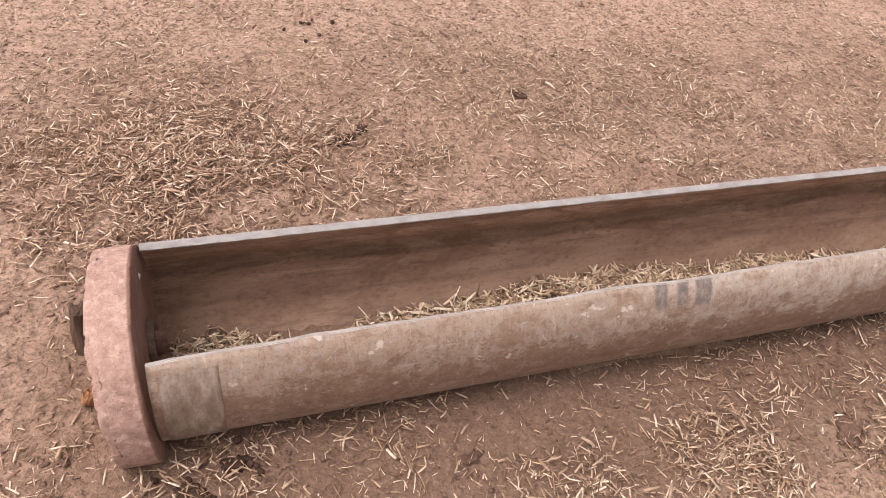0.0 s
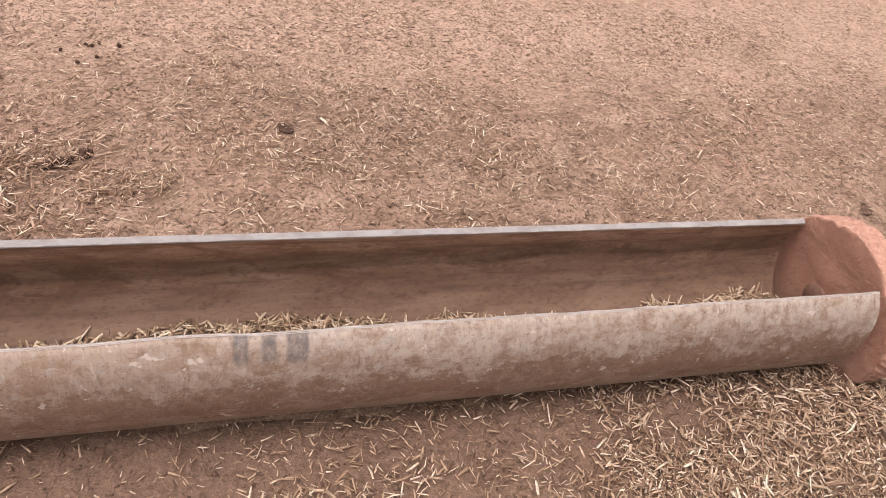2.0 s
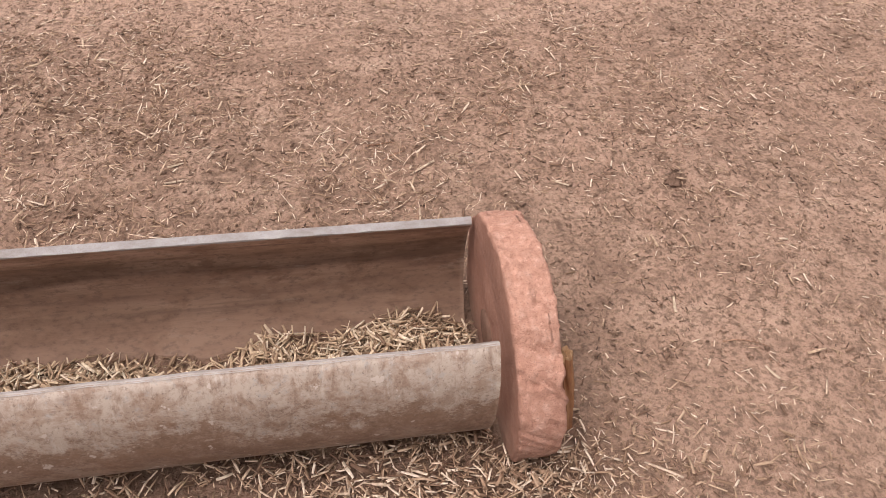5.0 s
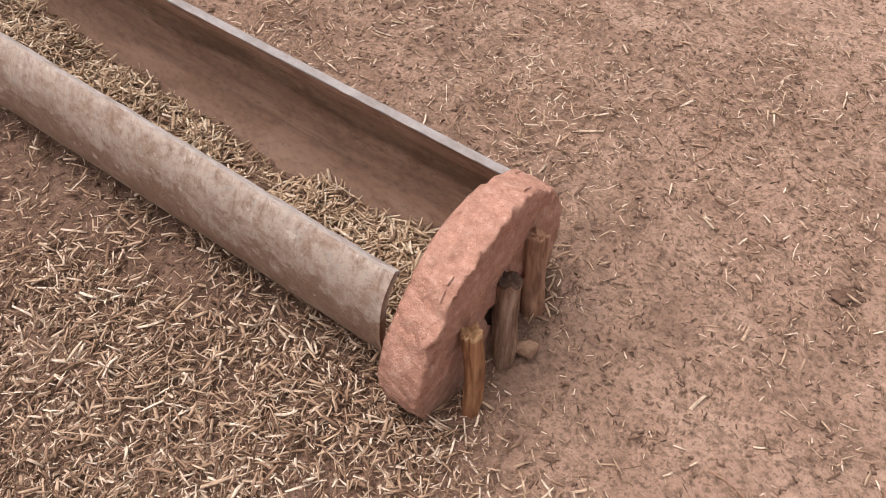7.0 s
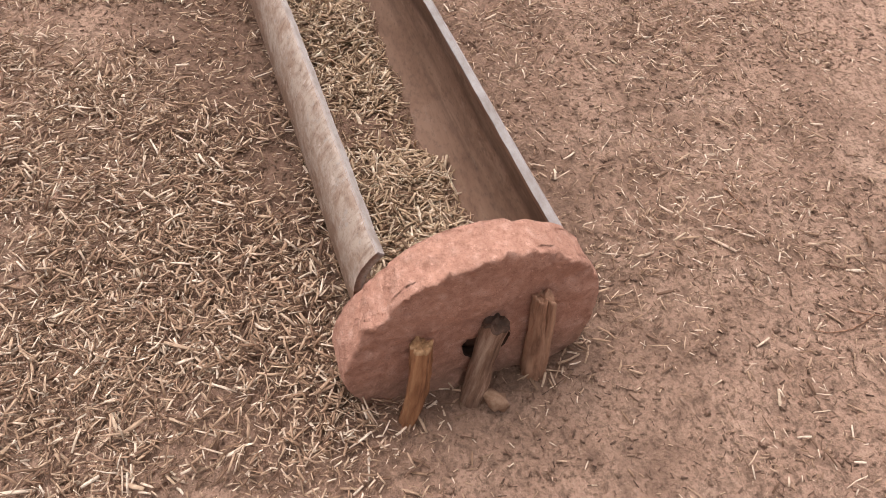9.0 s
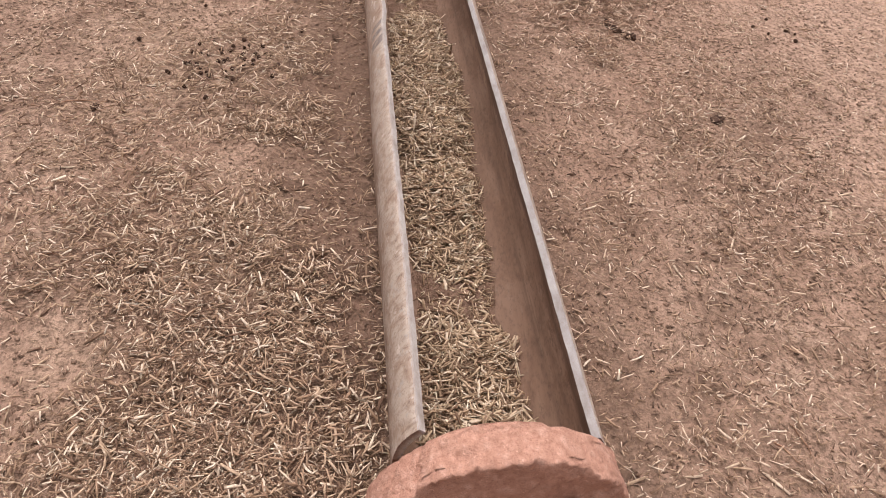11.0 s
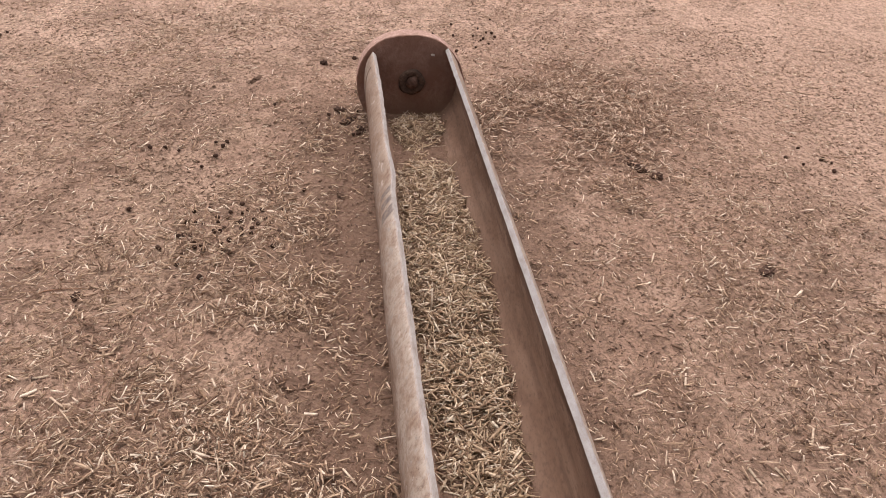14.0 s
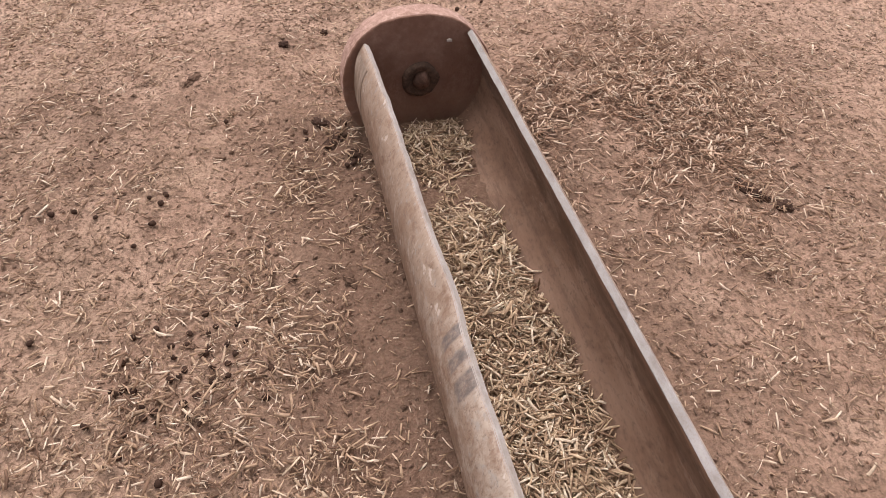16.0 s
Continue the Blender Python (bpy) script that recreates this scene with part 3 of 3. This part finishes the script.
# ---------- straw ----------
def density(x, y):
    """Straw pieces on a square metre of ground."""
    d = 1850 + 0 * x
    d += 6800 * bell(x, y, 0.09, 0.66, 0.40, 0.27)
    d += 2200 * bell(x, y, 0.44, 0.57, 0.45, 0.25)
    d += 1500 * bell(x, y, 0.89, 0.78, 1.1, 0.45)
    d += 1500 * bell(x, y, 2.20, 0.84, 0.8, 0.6)
    d += 10400 * bell(x, y, 2.76, -0.74, 0.42, 0.28)
    d += 6400 * bell(x, y, 3.02, -0.99, 0.38, 0.27)
    d += 6200 * bell(x, y, 2.96, -0.52, 0.32, 0.16)
    d += 4300 * bell(x, y, 2.10, -1.09, 0.60, 0.32)
    d += 1400 * bell(x, y, 1.50, -1.16, 0.45, 0.35)
    d += 3300 * bell(x, y, 1.75, -0.72, 0.45, 0.16)
    d += 800 * bell(x, y, 0.90, -0.76, 0.5, 0.15)
    d += 700 * bell(x, y, 0.60, -0.70, 0.6, 0.25)
    d += 1500 * bell(x, y, 0.00, -1.01, 0.8, 0.55)
    d *= 1 - 0.60 * np.exp(-0.5 * ((y + 0.51) / 0.085) ** 2) * (x > 0.2) / (1 + np.exp((x - 2.5) / 0.10))
    d *= np.clip(1.0 + 0.65 * vnoise(x * 2.3, y * 2.3, 21) + 0.85 * vnoise(x * 6, y * 6, 22), 0.15, 2.5)
    away = np.hypot(np.clip(np.abs(x - 1.5) - 3.0, 0, 9), np.clip(np.abs(y) - 1.9, 0, 9))
    return d / (1 + 0.7 * away)


def scatter(x0, x1, y0, y1, most):
    n = int((x1 - x0) * (y1 - y0) * most)
    x, y, u = RNG.uniform(x0, x1, n), RNG.uniform(y0, y1, n), RNG.uniform(0, most, n)
    k = u < density(x, y)
    return x[k], y[k], density(x[k], y[k])


def straws(pos, yaw, pitch, length, width, thick, bend, mat, name, rings=3):
    """Many chopped stalks in one mesh: rings of four corners each."""
    n = len(yaw)
    t = np.linspace(-0.5, 0.5, rings)
    cs = np.array([[-0.5, -0.5], [0.5, -0.5], [0.5, 0.5], [-0.5, 0.5]])
    lx = t[None, :, None] * length[:, None, None] * np.ones((1, 1, 4))
    taper = (1 - 0.35 * RNG.uniform(0, 1, (n, 1, 1)) * (t[None, :, None] + 0.5)) * (1 - (0.9 if rings > 2 else 0.0) * RNG.uniform(0.2, 1, (n, 1, 1)) * t[None, :, None] ** 2 * 1.6)
    ly = cs[None, None, :, 0] * width[:, None, None] * taper + (bend[:, None, None] * (0.25 - t[None, :, None] ** 2)) * length[:, None, None]
    lz = cs[None, None, :, 1] * thick[:, None, None] * taper
    roll = RNG.uniform(-0.6, 0.6, (n, 1, 1))
    ly, lz = ly * np.cos(roll) - lz * np.sin(roll), ly * np.sin(roll) + lz * np.cos(roll)
    cp, sp = np.cos(pitch)[:, None, None], np.sin(pitch)[:, None, None]
    ax, az = lx * cp - lz * sp, lx * sp + lz * cp
    cy, sy = np.cos(yaw)[:, None, None], np.sin(yaw)[:, None, None]
    v = np.stack([ax * cy - ly * sy, ax * sy + ly * cy, az], -1) + pos[:, None, None, :]
    f = []
    for r in range(rings - 1):
        for k in range(4):
            f.append([r * 4 + k, r * 4 + (k + 1) % 4, r * 4 + 4 + (k + 1) % 4, r * 4 + 4 + k])
    e = rings * 4 - 4
    f += [[3, 2, 1, 0], [e, e + 1, e + 2, e + 3]]
    f = (np.array(f)[None] + (np.arange(n) * rings * 4)[:, None, None]).reshape(-1, 4)
    return new(name, mesh_of(name, v.reshape(-1, 3), f, [mat], True))


def inside_things(x, y):
    pipe = (x > -0.13) & (x < 3.26) & (np.abs(y - YC) < 0.17)
    stones = ((np.abs(x + 0.066) < 0.055) | (np.abs(x - 3.193) < 0.055)) & (np.abs(y + 0.2) < 0.24)
    return pipe | stones


def ground_straw():
    """Long stalks and short chaff, each in one mesh."""
    x, y, d = scatter(-3.0, 6.2, -4.2, 3.3, 19000)
    k = ~inside_things(x, y)
    x, y, d = x[k], y[k], d[k]
    heap = bell(x, y, 0.09, 0.64, 0.5, 0.4)
    short = RNG.uniform(0, 1, len(x)) < 0.60 + 0.22 * (1 - heap) * ((y > 0.1) | (x > 3.35))
    old = heap * RNG.uniform(0.5, 1.5, len(x)) > 0.33
    for name, pick, mat, label in (("straw_litter", ~short & ~old, STRAW, "chopped dry straw littered thickly over the soil"), ("straw_chaff", short & ~old & (RNG.uniform(0, 1, len(x)) < 0.84), STRAW, "short bits of straw chaff strewn on the soil"),
                                   ("straw_heap", old, OLD_STRAW, "low heap of brown decayed straw on the soil")):
        px, py, pd = x[pick], y[pick], d[pick]
        n = len(px)
        thickly = np.clip(pd / 5500, 0, 1)
        if name == "straw_chaff":
            length = RNG.uniform(0.006, 0.018, n)
            width = np.clip(RNG.normal(0.0030, 0.0011, n), 0.0013, 0.006)
        else:
            length = np.clip(RNG.gamma(5, 0.0042, n) + 0.008, 0.012, 0.076)
            width = np.clip(RNG.gamma(6, 0.00070, n), 0.0016, 0.0090)
        width *= 1.0 + 0.12 * thickly
        length *= 1 + 0.22 * thickly
        width = np.minimum(width, 0.19 * length)
        pitch = RNG.normal(0, 1, n) * (0.06 + 0.28 * thickly)
        z = ground_height(px, py) + 0.0015 + RNG.uniform(0, 1, n) * (0.002 + 0.026 * thickly) + 0.32 * length * np.abs(np.sin(pitch))
        ob = straws(np.stack([px, py, z], -1), RNG.uniform(0, 2 * np.pi, n), pitch, length, width, width * RNG.uniform(0.18, 0.5, n), RNG.normal(0, 0.12, n), mat, name, 2 if name == "straw_chaff" else 3)
        tagged(ob, label, "straw", kind="stuff")


def dark_chaff():
    """Short brown bits trodden into the soil."""
    n = 52000
    x, y = RNG.uniform(-2.8, 4.9, n), RNG.uniform(-3.2, 2.4, n)
    k = ~inside_things(x, y) & (vnoise(x * 3.1, y * 3.1, 61) + 0.7 * vnoise(x * 8, y * 8, 62) > -0.25 - 0.25 * (y > 0.2) + 0.15 * (x < -0.4) + 0.35 * np.clip((y - 1.0) / 0.6, 0, 1))
    x, y = x[k], y[k]
    n = len(x)
    length = RNG.uniform(0.006, 0.020, n)
    width = np.clip(RNG.normal(0.0030, 0.0012, n), 0.0013, 0.006)
    pitch = RNG.normal(0, 0.10, n)
    z = ground_height(x, y) + 0.0015 + RNG.uniform(0, 0.003, n)
    ob = straws(np.stack([x, y, z], -1), RNG.uniform(0, 2 * np.pi, n), pitch, length, np.minimum(width, 0.3 * length), width * 0.5, RNG.normal(0, 0.1, n), DARK_STRAW, "trodden_chaff", 2)
    return tagged(ob, "short brown bits of chaff trodden into the soil", "straw", kind="stuff")


def bed_height(x):
    z = -0.004 + 0.010 * vnoise(x * 3.5, 0 * x, 41)
    for c, w, h in ((0.12, 0.08, 0.012), (0.42, 0.14, -0.028), (0.75, 0.18, 0.008), (1.40, 0.45, 0.032), (1.95, 0.10, 0.018), (2.42, 0.18, -0.022), (2.66, 0.06, 0.010), (2.95, 0.14, 0.024)):
        z = z + h * np.exp(-(((x - c) / w) ** 2))
    return z


def bed_surface(x, y):
    """The fodder's top: level across, heaped a little in the middle, ragged at its far side."""
    u = (y - YC) / 0.17
    return bed_height(x) + 0.022 * (1 - u * u) + 0.014 * vnoise(x * 8, y * 8, 42) - 0.003 * u - 0.032 * np.clip(-u, 0, 1) * np.clip((1.3 - x) / 0.4, 0, 1)


def trough_fodder():
    n = 14500
    x = RNG.uniform(0.01, PIPE_LEN + 0.005, n)
    y = YC + RNG.uniform(-1, 1, n) * 0.178
    length = np.clip(RNG.gamma(6, 0.0058, n) + 0.009, 0.010, 0.080)
    width = np.clip(RNG.gamma(7, 0.00076, n), 0.0022, 0.011)
    width = np.minimum(width, 0.19 * length)
    pitch = RNG.normal(0, 0.30, n)
    wild = RNG.uniform(0, 1, n) < 0.05
    pitch = np.where(wild, RNG.normal(0, 0.8, n), pitch)
    top = bed_surface(x, y)
    wall = ZC - np.sqrt(np.clip((R_IN - 0.008) ** 2 - (y - YC) ** 2, 0, 1))
    z = top + RNG.uniform(-0.018, 0.010, n) + np.where(wild, 0.3 * length * np.abs(np.sin(pitch)), 0)
    yaw = RNG.uniform(0, 2 * np.pi, n)
    tipy = np.abs(np.sin(yaw)) * np.cos(pitch) * length * 0.5
    ok = (z > wall + 0.001) & (np.abs(y - YC) + tipy < 0.205)
    ok &= (x - np.abs(np.cos(yaw)) * length * 0.5 > 0.0) | (RNG.uniform(0, 1, n) < 0.2)
    ok &= RNG.uniform(0, 1, n) < np.clip(1.1 - 0.40 * np.exp(-((x - 0.45) / 0.22) ** 2) - 0.28 / (1 + np.exp((x - 1.2) / 0.1)), 0, 1)
    x, y, z, yaw, pitch, length, width = (q[ok] for q in (x, y, z, yaw, pitch, length, width))
    n = len(x)
    ob = straws(np.stack([x, y, z], -1), yaw, pitch, length, width, width * RNG.uniform(0.22, 0.6, n), RNG.normal(0, 0.12, n), FODDER, "chopped_fodder")
    return tagged(ob, "chopped straw fodder lying along the trough's bottom", "fodder", kind="stuff")


def fodder_bed():
    """The packed layer beneath the loose stalks."""
    xs, us = np.linspace(0.0, PIPE_LEN, 240), np.linspace(-1, 1, 36)
    x, u = np.meshgrid(xs, us, indexing="ij")
    y = YC + u * 0.19
    z = bed_surface(x, y) - 0.012
    me = mesh_of("fodder_chaff", np.stack([x, y, z], -1).reshape(-1, 3), grid_faces(len(xs), len(us)), [CHAFF])
    return tagged(new("fodder_chaff", me), "fine brown chaff packed under the loose fodder", "fodder", kind="stuff")


def chaff_material():
    s = Mat("fine_chaff", 0.9, 0.15)
    a, b = s.noise(120, 4, 0.7), s.noise(420, 3, 0.7)
    c = s.ramp(a, (0.34, (0.170, 0.105, 0.070)), (0.52, (0.285, 0.185, 0.125)), (0.7, (0.410, 0.285, 0.195)))
    return s.done(c, (a, 1.0, 0.006), (b, 0.8, 0.002))


CHAFF = chaff_material()
ground_straw()
dark_chaff()
fodder_bed()
trough_fodder()


# ---------- crumbs of soil ----------
def soil_crumbs():
    n = 38000
    x, y = RNG.uniform(-2.8, 5.8, n), RNG.uniform(-3.8, 3.1, n)
    keep = (~inside_things(x, y)) & (vnoise(x * 2.1, y * 2.1, 51) + 0.5 * vnoise(x * 5, y * 5, 52) > -0.25)
    x, y = x[keep], y[keep]
    n = len(x)
    r = np.clip(RNG.gamma(2.0, 0.0017, n) + 0.002, 0.002, 0.013)
    base = np.array([[1, 0, 0], [-1, 0, 0], [0, 1, 0], [0, -1, 0], [0, 0, 1], [0, 0, -1], ], float)
    quad = np.array([[0, 2, 4], [2, 1, 4], [1, 3, 4], [3, 0, 4], [2, 0, 5], [1, 2, 5], [3, 1, 5], [0, 3, 5]])
    th = RNG.uniform(0, 2 * np.pi, n)
    v = base[None] * RNG.uniform(0.6, 1.3, (n, 6, 1)) * r[:, None, None]
    c, s = np.cos(th)[:, None], np.sin(th)[:, None]
    v = np.stack([v[..., 0] * c - v[..., 1] * s, v[..., 0] * s + v[..., 1] * c, v[..., 2] * 0.75], -1)
    v += np.stack([x, y, ground_height(x, y) + r * 0.25], -1)[:, None]
    f = (quad[None] + (np.arange(n) * 6)[:, None, None]).reshape(-1, 3)
    return tagged(new("soil_crumbs", mesh_of("soil_crumbs", v.reshape(-1, 3), f, [CRUMB])), "small crumbs of dry soil", "soil", kind="stuff")


soil_crumbs()


# ---------- dung ----------
def pellets():
    spots = [(0.24, -1.46), (0.79, -1.44), (0.81, -1.11), (0.85, -1.02), (0.86, -0.97), (0.91, -0.97), (0.88, -1.07), (0.92, -1.15), (0.93, -1.12),
             (0.92, -1.19), (0.93, -0.98), (0.91, -0.92), (0.91, -0.87), (0.95, -0.90), (0.98, -0.92), (0.99, -0.96), (1.02, -0.92), (1.03, -0.96),
             (1.05, -0.96), (1.07, -1.00), (1.09, -1.03), (1.08, -1.13), (1.10, -1.10), (1.13, -1.09), (1.13, -1.02), (1.16, -0.99), (1.11, -1.26),
             (1.15, -1.17), (1.11, -0.83), (0.85, -0.80), (0.84, -0.95), (0.78, -0.98), (0.70, -0.72), (0.24, -1.39), (1.02, -1.20), (0.98, -1.03)]
    rnd = random.Random(4)
    for cx, cy, s, k in ((-1.03, -2.87, 0.16, 22), (-1.31, -2.82, 0.14, 10), (-1.14, 0.34, 0.14, 14), (0.25, -1.17, 0.2, 8), (-0.05, -0.54, 0.09, 10), (0.14, -0.47, 0.05, 6), (0.95, -1.03, 0.14, 14), (0.64, 1.74, 0.1, 8)):
        spots += [(rnd.gauss(cx, s), rnd.gauss(cy, s * 0.8)) for _ in range(k)]
    shapes = [lump("dung_pellet", (0.0105, 0.0085, 0.0085), DUNG, q, None, 2, 1, 0.25) for q in range(4)]
    for i, (x, y) in enumerate(spots):
        z = float(ground_height(np.array([x]), np.array([y]))[0]) + 0.009
        k = rnd.uniform(0.8, 1.15)
        m = pose(x, y, z, rnd.uniform(-30, 30), rnd.uniform(-30, 30), rnd.uniform(0, 360))
        ob = shapes[i] if i < 4 else copy_thing(shapes[i % 4], m)
        ob.matrix_basis = m @ Matrix.Scale(k, 4)
        tagged(ob, "small dark round dung pellet lying on the soil", "dung", "dung pellets")


def clump(x, y, size, seed, mat, yaw):
    """A broken crumbly heap, flattened on the soil."""
    bm = bmesh.new()
    bmesh.ops.create_icosphere(bm, subdivisions=4, radius=1)
    off = Vector((seed * 7.3, seed * 3.1, 0))
    z = float(ground_height(np.array([x]), np.array([y]))[0])
    for v in bm.verts:
        g = 1 + 0.55 * noise.noise(v.co * 1.2 + off) + 0.55 * noise.noise(v.co * 2.7 + off) + 0.35 * noise.noise(v.co * 6 + off)
        v.co = Vector((v.co.x * size[0] * g, v.co.y * size[1] * g, v.co.z * size[2] * max(g, 0.25)))
    ob = bm_object("dung_clump", bm, mat)
    ob.matrix_world = pose(x, y, z + size[2] * 0.15, 0, 0, yaw)
    return ob


def clumps():
    for x, y, sx, sy, sz, n, yaw, mat in (
            (1.470, 1.045, 0.046, 0.021, 0.008, 12, 125, DRY_DUNG), (0.652, 0.807, 0.058, 0.024, 0.016, 12, 20, DRY_DUNG), (0.744, 0.878, 0.024, 0.020, 0.020, 5, 0, DRY_DUNG),
            (3.905, 0.430, 0.036, 0.026, 0.011, 10, 30, CLOD), (1.850, -0.715, 0.055, 0.036, 0.009, 16, 60, CLOD), (1.385, -1.49, 0.020, 0.014, 0.012, 4, 0, DUNG),
            (-0.62, -0.64, 0.026, 0.018, 0.012, 8, 0, DUNG), (-0.71, -0.46, 0.018, 0.014, 0.012, 4, 0, DUNG), (-0.08, -0.56, 0.040, 0.026, 0.017, 9, 40, DUNG),
            (0.14, -0.455, 0.032, 0.022, 0.016, 7, 0, DUNG), (0.04, -0.52, 0.045, 0.022, 0.014, 10, 140, DUNG), (-0.44, -1.01, 0.040, 0.018, 0.010, 13, 150, CLOD),
            (0.73, -0.56, 0.030, 0.020, 0.010, 18, 15, CLOD)):
        ob = clump(x, y, (sx, sy, sz), n + x, mat, yaw)
        tagged(ob, "dark crumbly dung clump among straw bits" if mat is not CLOD else "flat brown dung patch drying on the soil", "dung", "dung clumps")


def stalks():
    """Longer bleached stalks that stand out from the litter."""
    rnd = random.Random(12)
    for x, y, deg, length, w in ((1.415, -0.709, 35, 0.050, 0.011), (2.079, 1.249, 150, 0.055, 0.012), (0.780, 1.481, 170, 0.060, 0.008), (2.357, 0.561, 15, 0.055, 0.009),
                                 (3.717, -0.050, 75, 0.055, 0.009), (3.533, 0.448, 150, 0.045, 0.008), (2.355, 0.641, 20, 0.050, 0.009), (4.308, 1.084, 80, 0.040, 0.008),
                                 (1.784, -1.484, 100, 0.045, 0.009), (1.636, 0.557, 120, 0.050, 0.008), (3.012, -0.643, 10, 0.055, 0.009), (3.885, -0.293, 120, 0.045, 0.008)):
        bm = bmesh.new()
        rows = []
        bend = rnd.uniform(-0.1, 0.1)
        for k in range(6):
            t = k / 5 - 0.5
            r = w * 0.5 * (1 - 0.25 * (t + 0.5))
            rows.append([bm.verts.new((t * length, bend * length * (0.25 - t * t) * 2 + r * math.cos(j * math.pi / 3), 0.55 * r * math.sin(j * math.pi / 3))) for j in range(6)])
        for a, b in zip(rows, rows[1:]):
            for j in range(6):
                bm.faces.new((a[j], a[(j + 1) % 6], b[(j + 1) % 6], b[j]))
        bm.faces.new(rows[0])
        bm.faces.new(rows[-1])
        ob = bm_object("straw_stalk", bm, BRIGHT, None, "", False)
        z = float(ground_height(np.array([x]), np.array([y]))[0]) + 0.005
        ob.matrix_world = pose(x, y, z, 0, rnd.uniform(-5, 5), deg)
        tagged(ob, "bleached broad piece of straw on the soil", "straw", "bleached straw pieces")


def twigs():
    """Thin dry twigs and a curled stalk on the soil."""
    rnd = random.Random(21)
    for x0, y0, x1, y1, r, sag in ((3.421, 0.805, 3.407, 0.639, 0.0022, 0.02), (1.364, -1.632, 1.333, -1.459, 0.0026, 0.015), (0.791, 0.204, 0.901, 0.194, 0.0035, 0.06), (3.388, 0.753, 3.472, 0.846, 0.002, 0.01),
                                   (2.943, 0.682, 3.034, 0.703, 0.0024, 0.008), (2.992, 0.615, 3.063, 0.656, 0.0024, 0.006), (-0.678, 1.405, -0.569, 1.376, 0.003, 0.008), (3.797, -0.187, 3.915, -0.218, 0.002, 0.01)):
        n = 12
        d = Vector((x1 - x0, y1 - y0, 0))
        side = Vector((-d.y, d.x, 0)).normalized()
        bm, rows = bmesh.new(), []
        for k in range(n):
            t = k / (n - 1)
            p = Vector((x0, y0, 0)) + d * t + side * (sag * math.sin(math.pi * t) + rnd.uniform(-1, 1) * 0.001)
            p.z = float(ground_height(np.array([p.x]), np.array([p.y]))[0]) + 0.004
            rr = r * (1 - 0.5 * t)
            rows.append([bm.verts.new(p - Vector((x0, y0, 0)) + side * rr * math.cos(j * math.pi / 3) + Vector((0, 0, rr * math.sin(j * math.pi / 3)))) for j in range(6)])
        for a, b in zip(rows, rows[1:]):
            for j in range(6):
                bm.faces.new((a[j], a[(j + 1) % 6], b[(j + 1) % 6], b[j]))
        bm.faces.new(rows[0])
        bm.faces.new(rows[-1])
        ob = bm_object("twig", bm, BRIGHT if r > 0.0028 else WOOD_TAN)
        ob.matrix_world = pose(x0, y0, 0)
        tagged(ob, "curled pale straw stalk on the soil" if r > 0.0028 else "thin dry brown twig lying on the soil", "twig", "twigs")


twigs()
pellets()
clumps()
stalks()
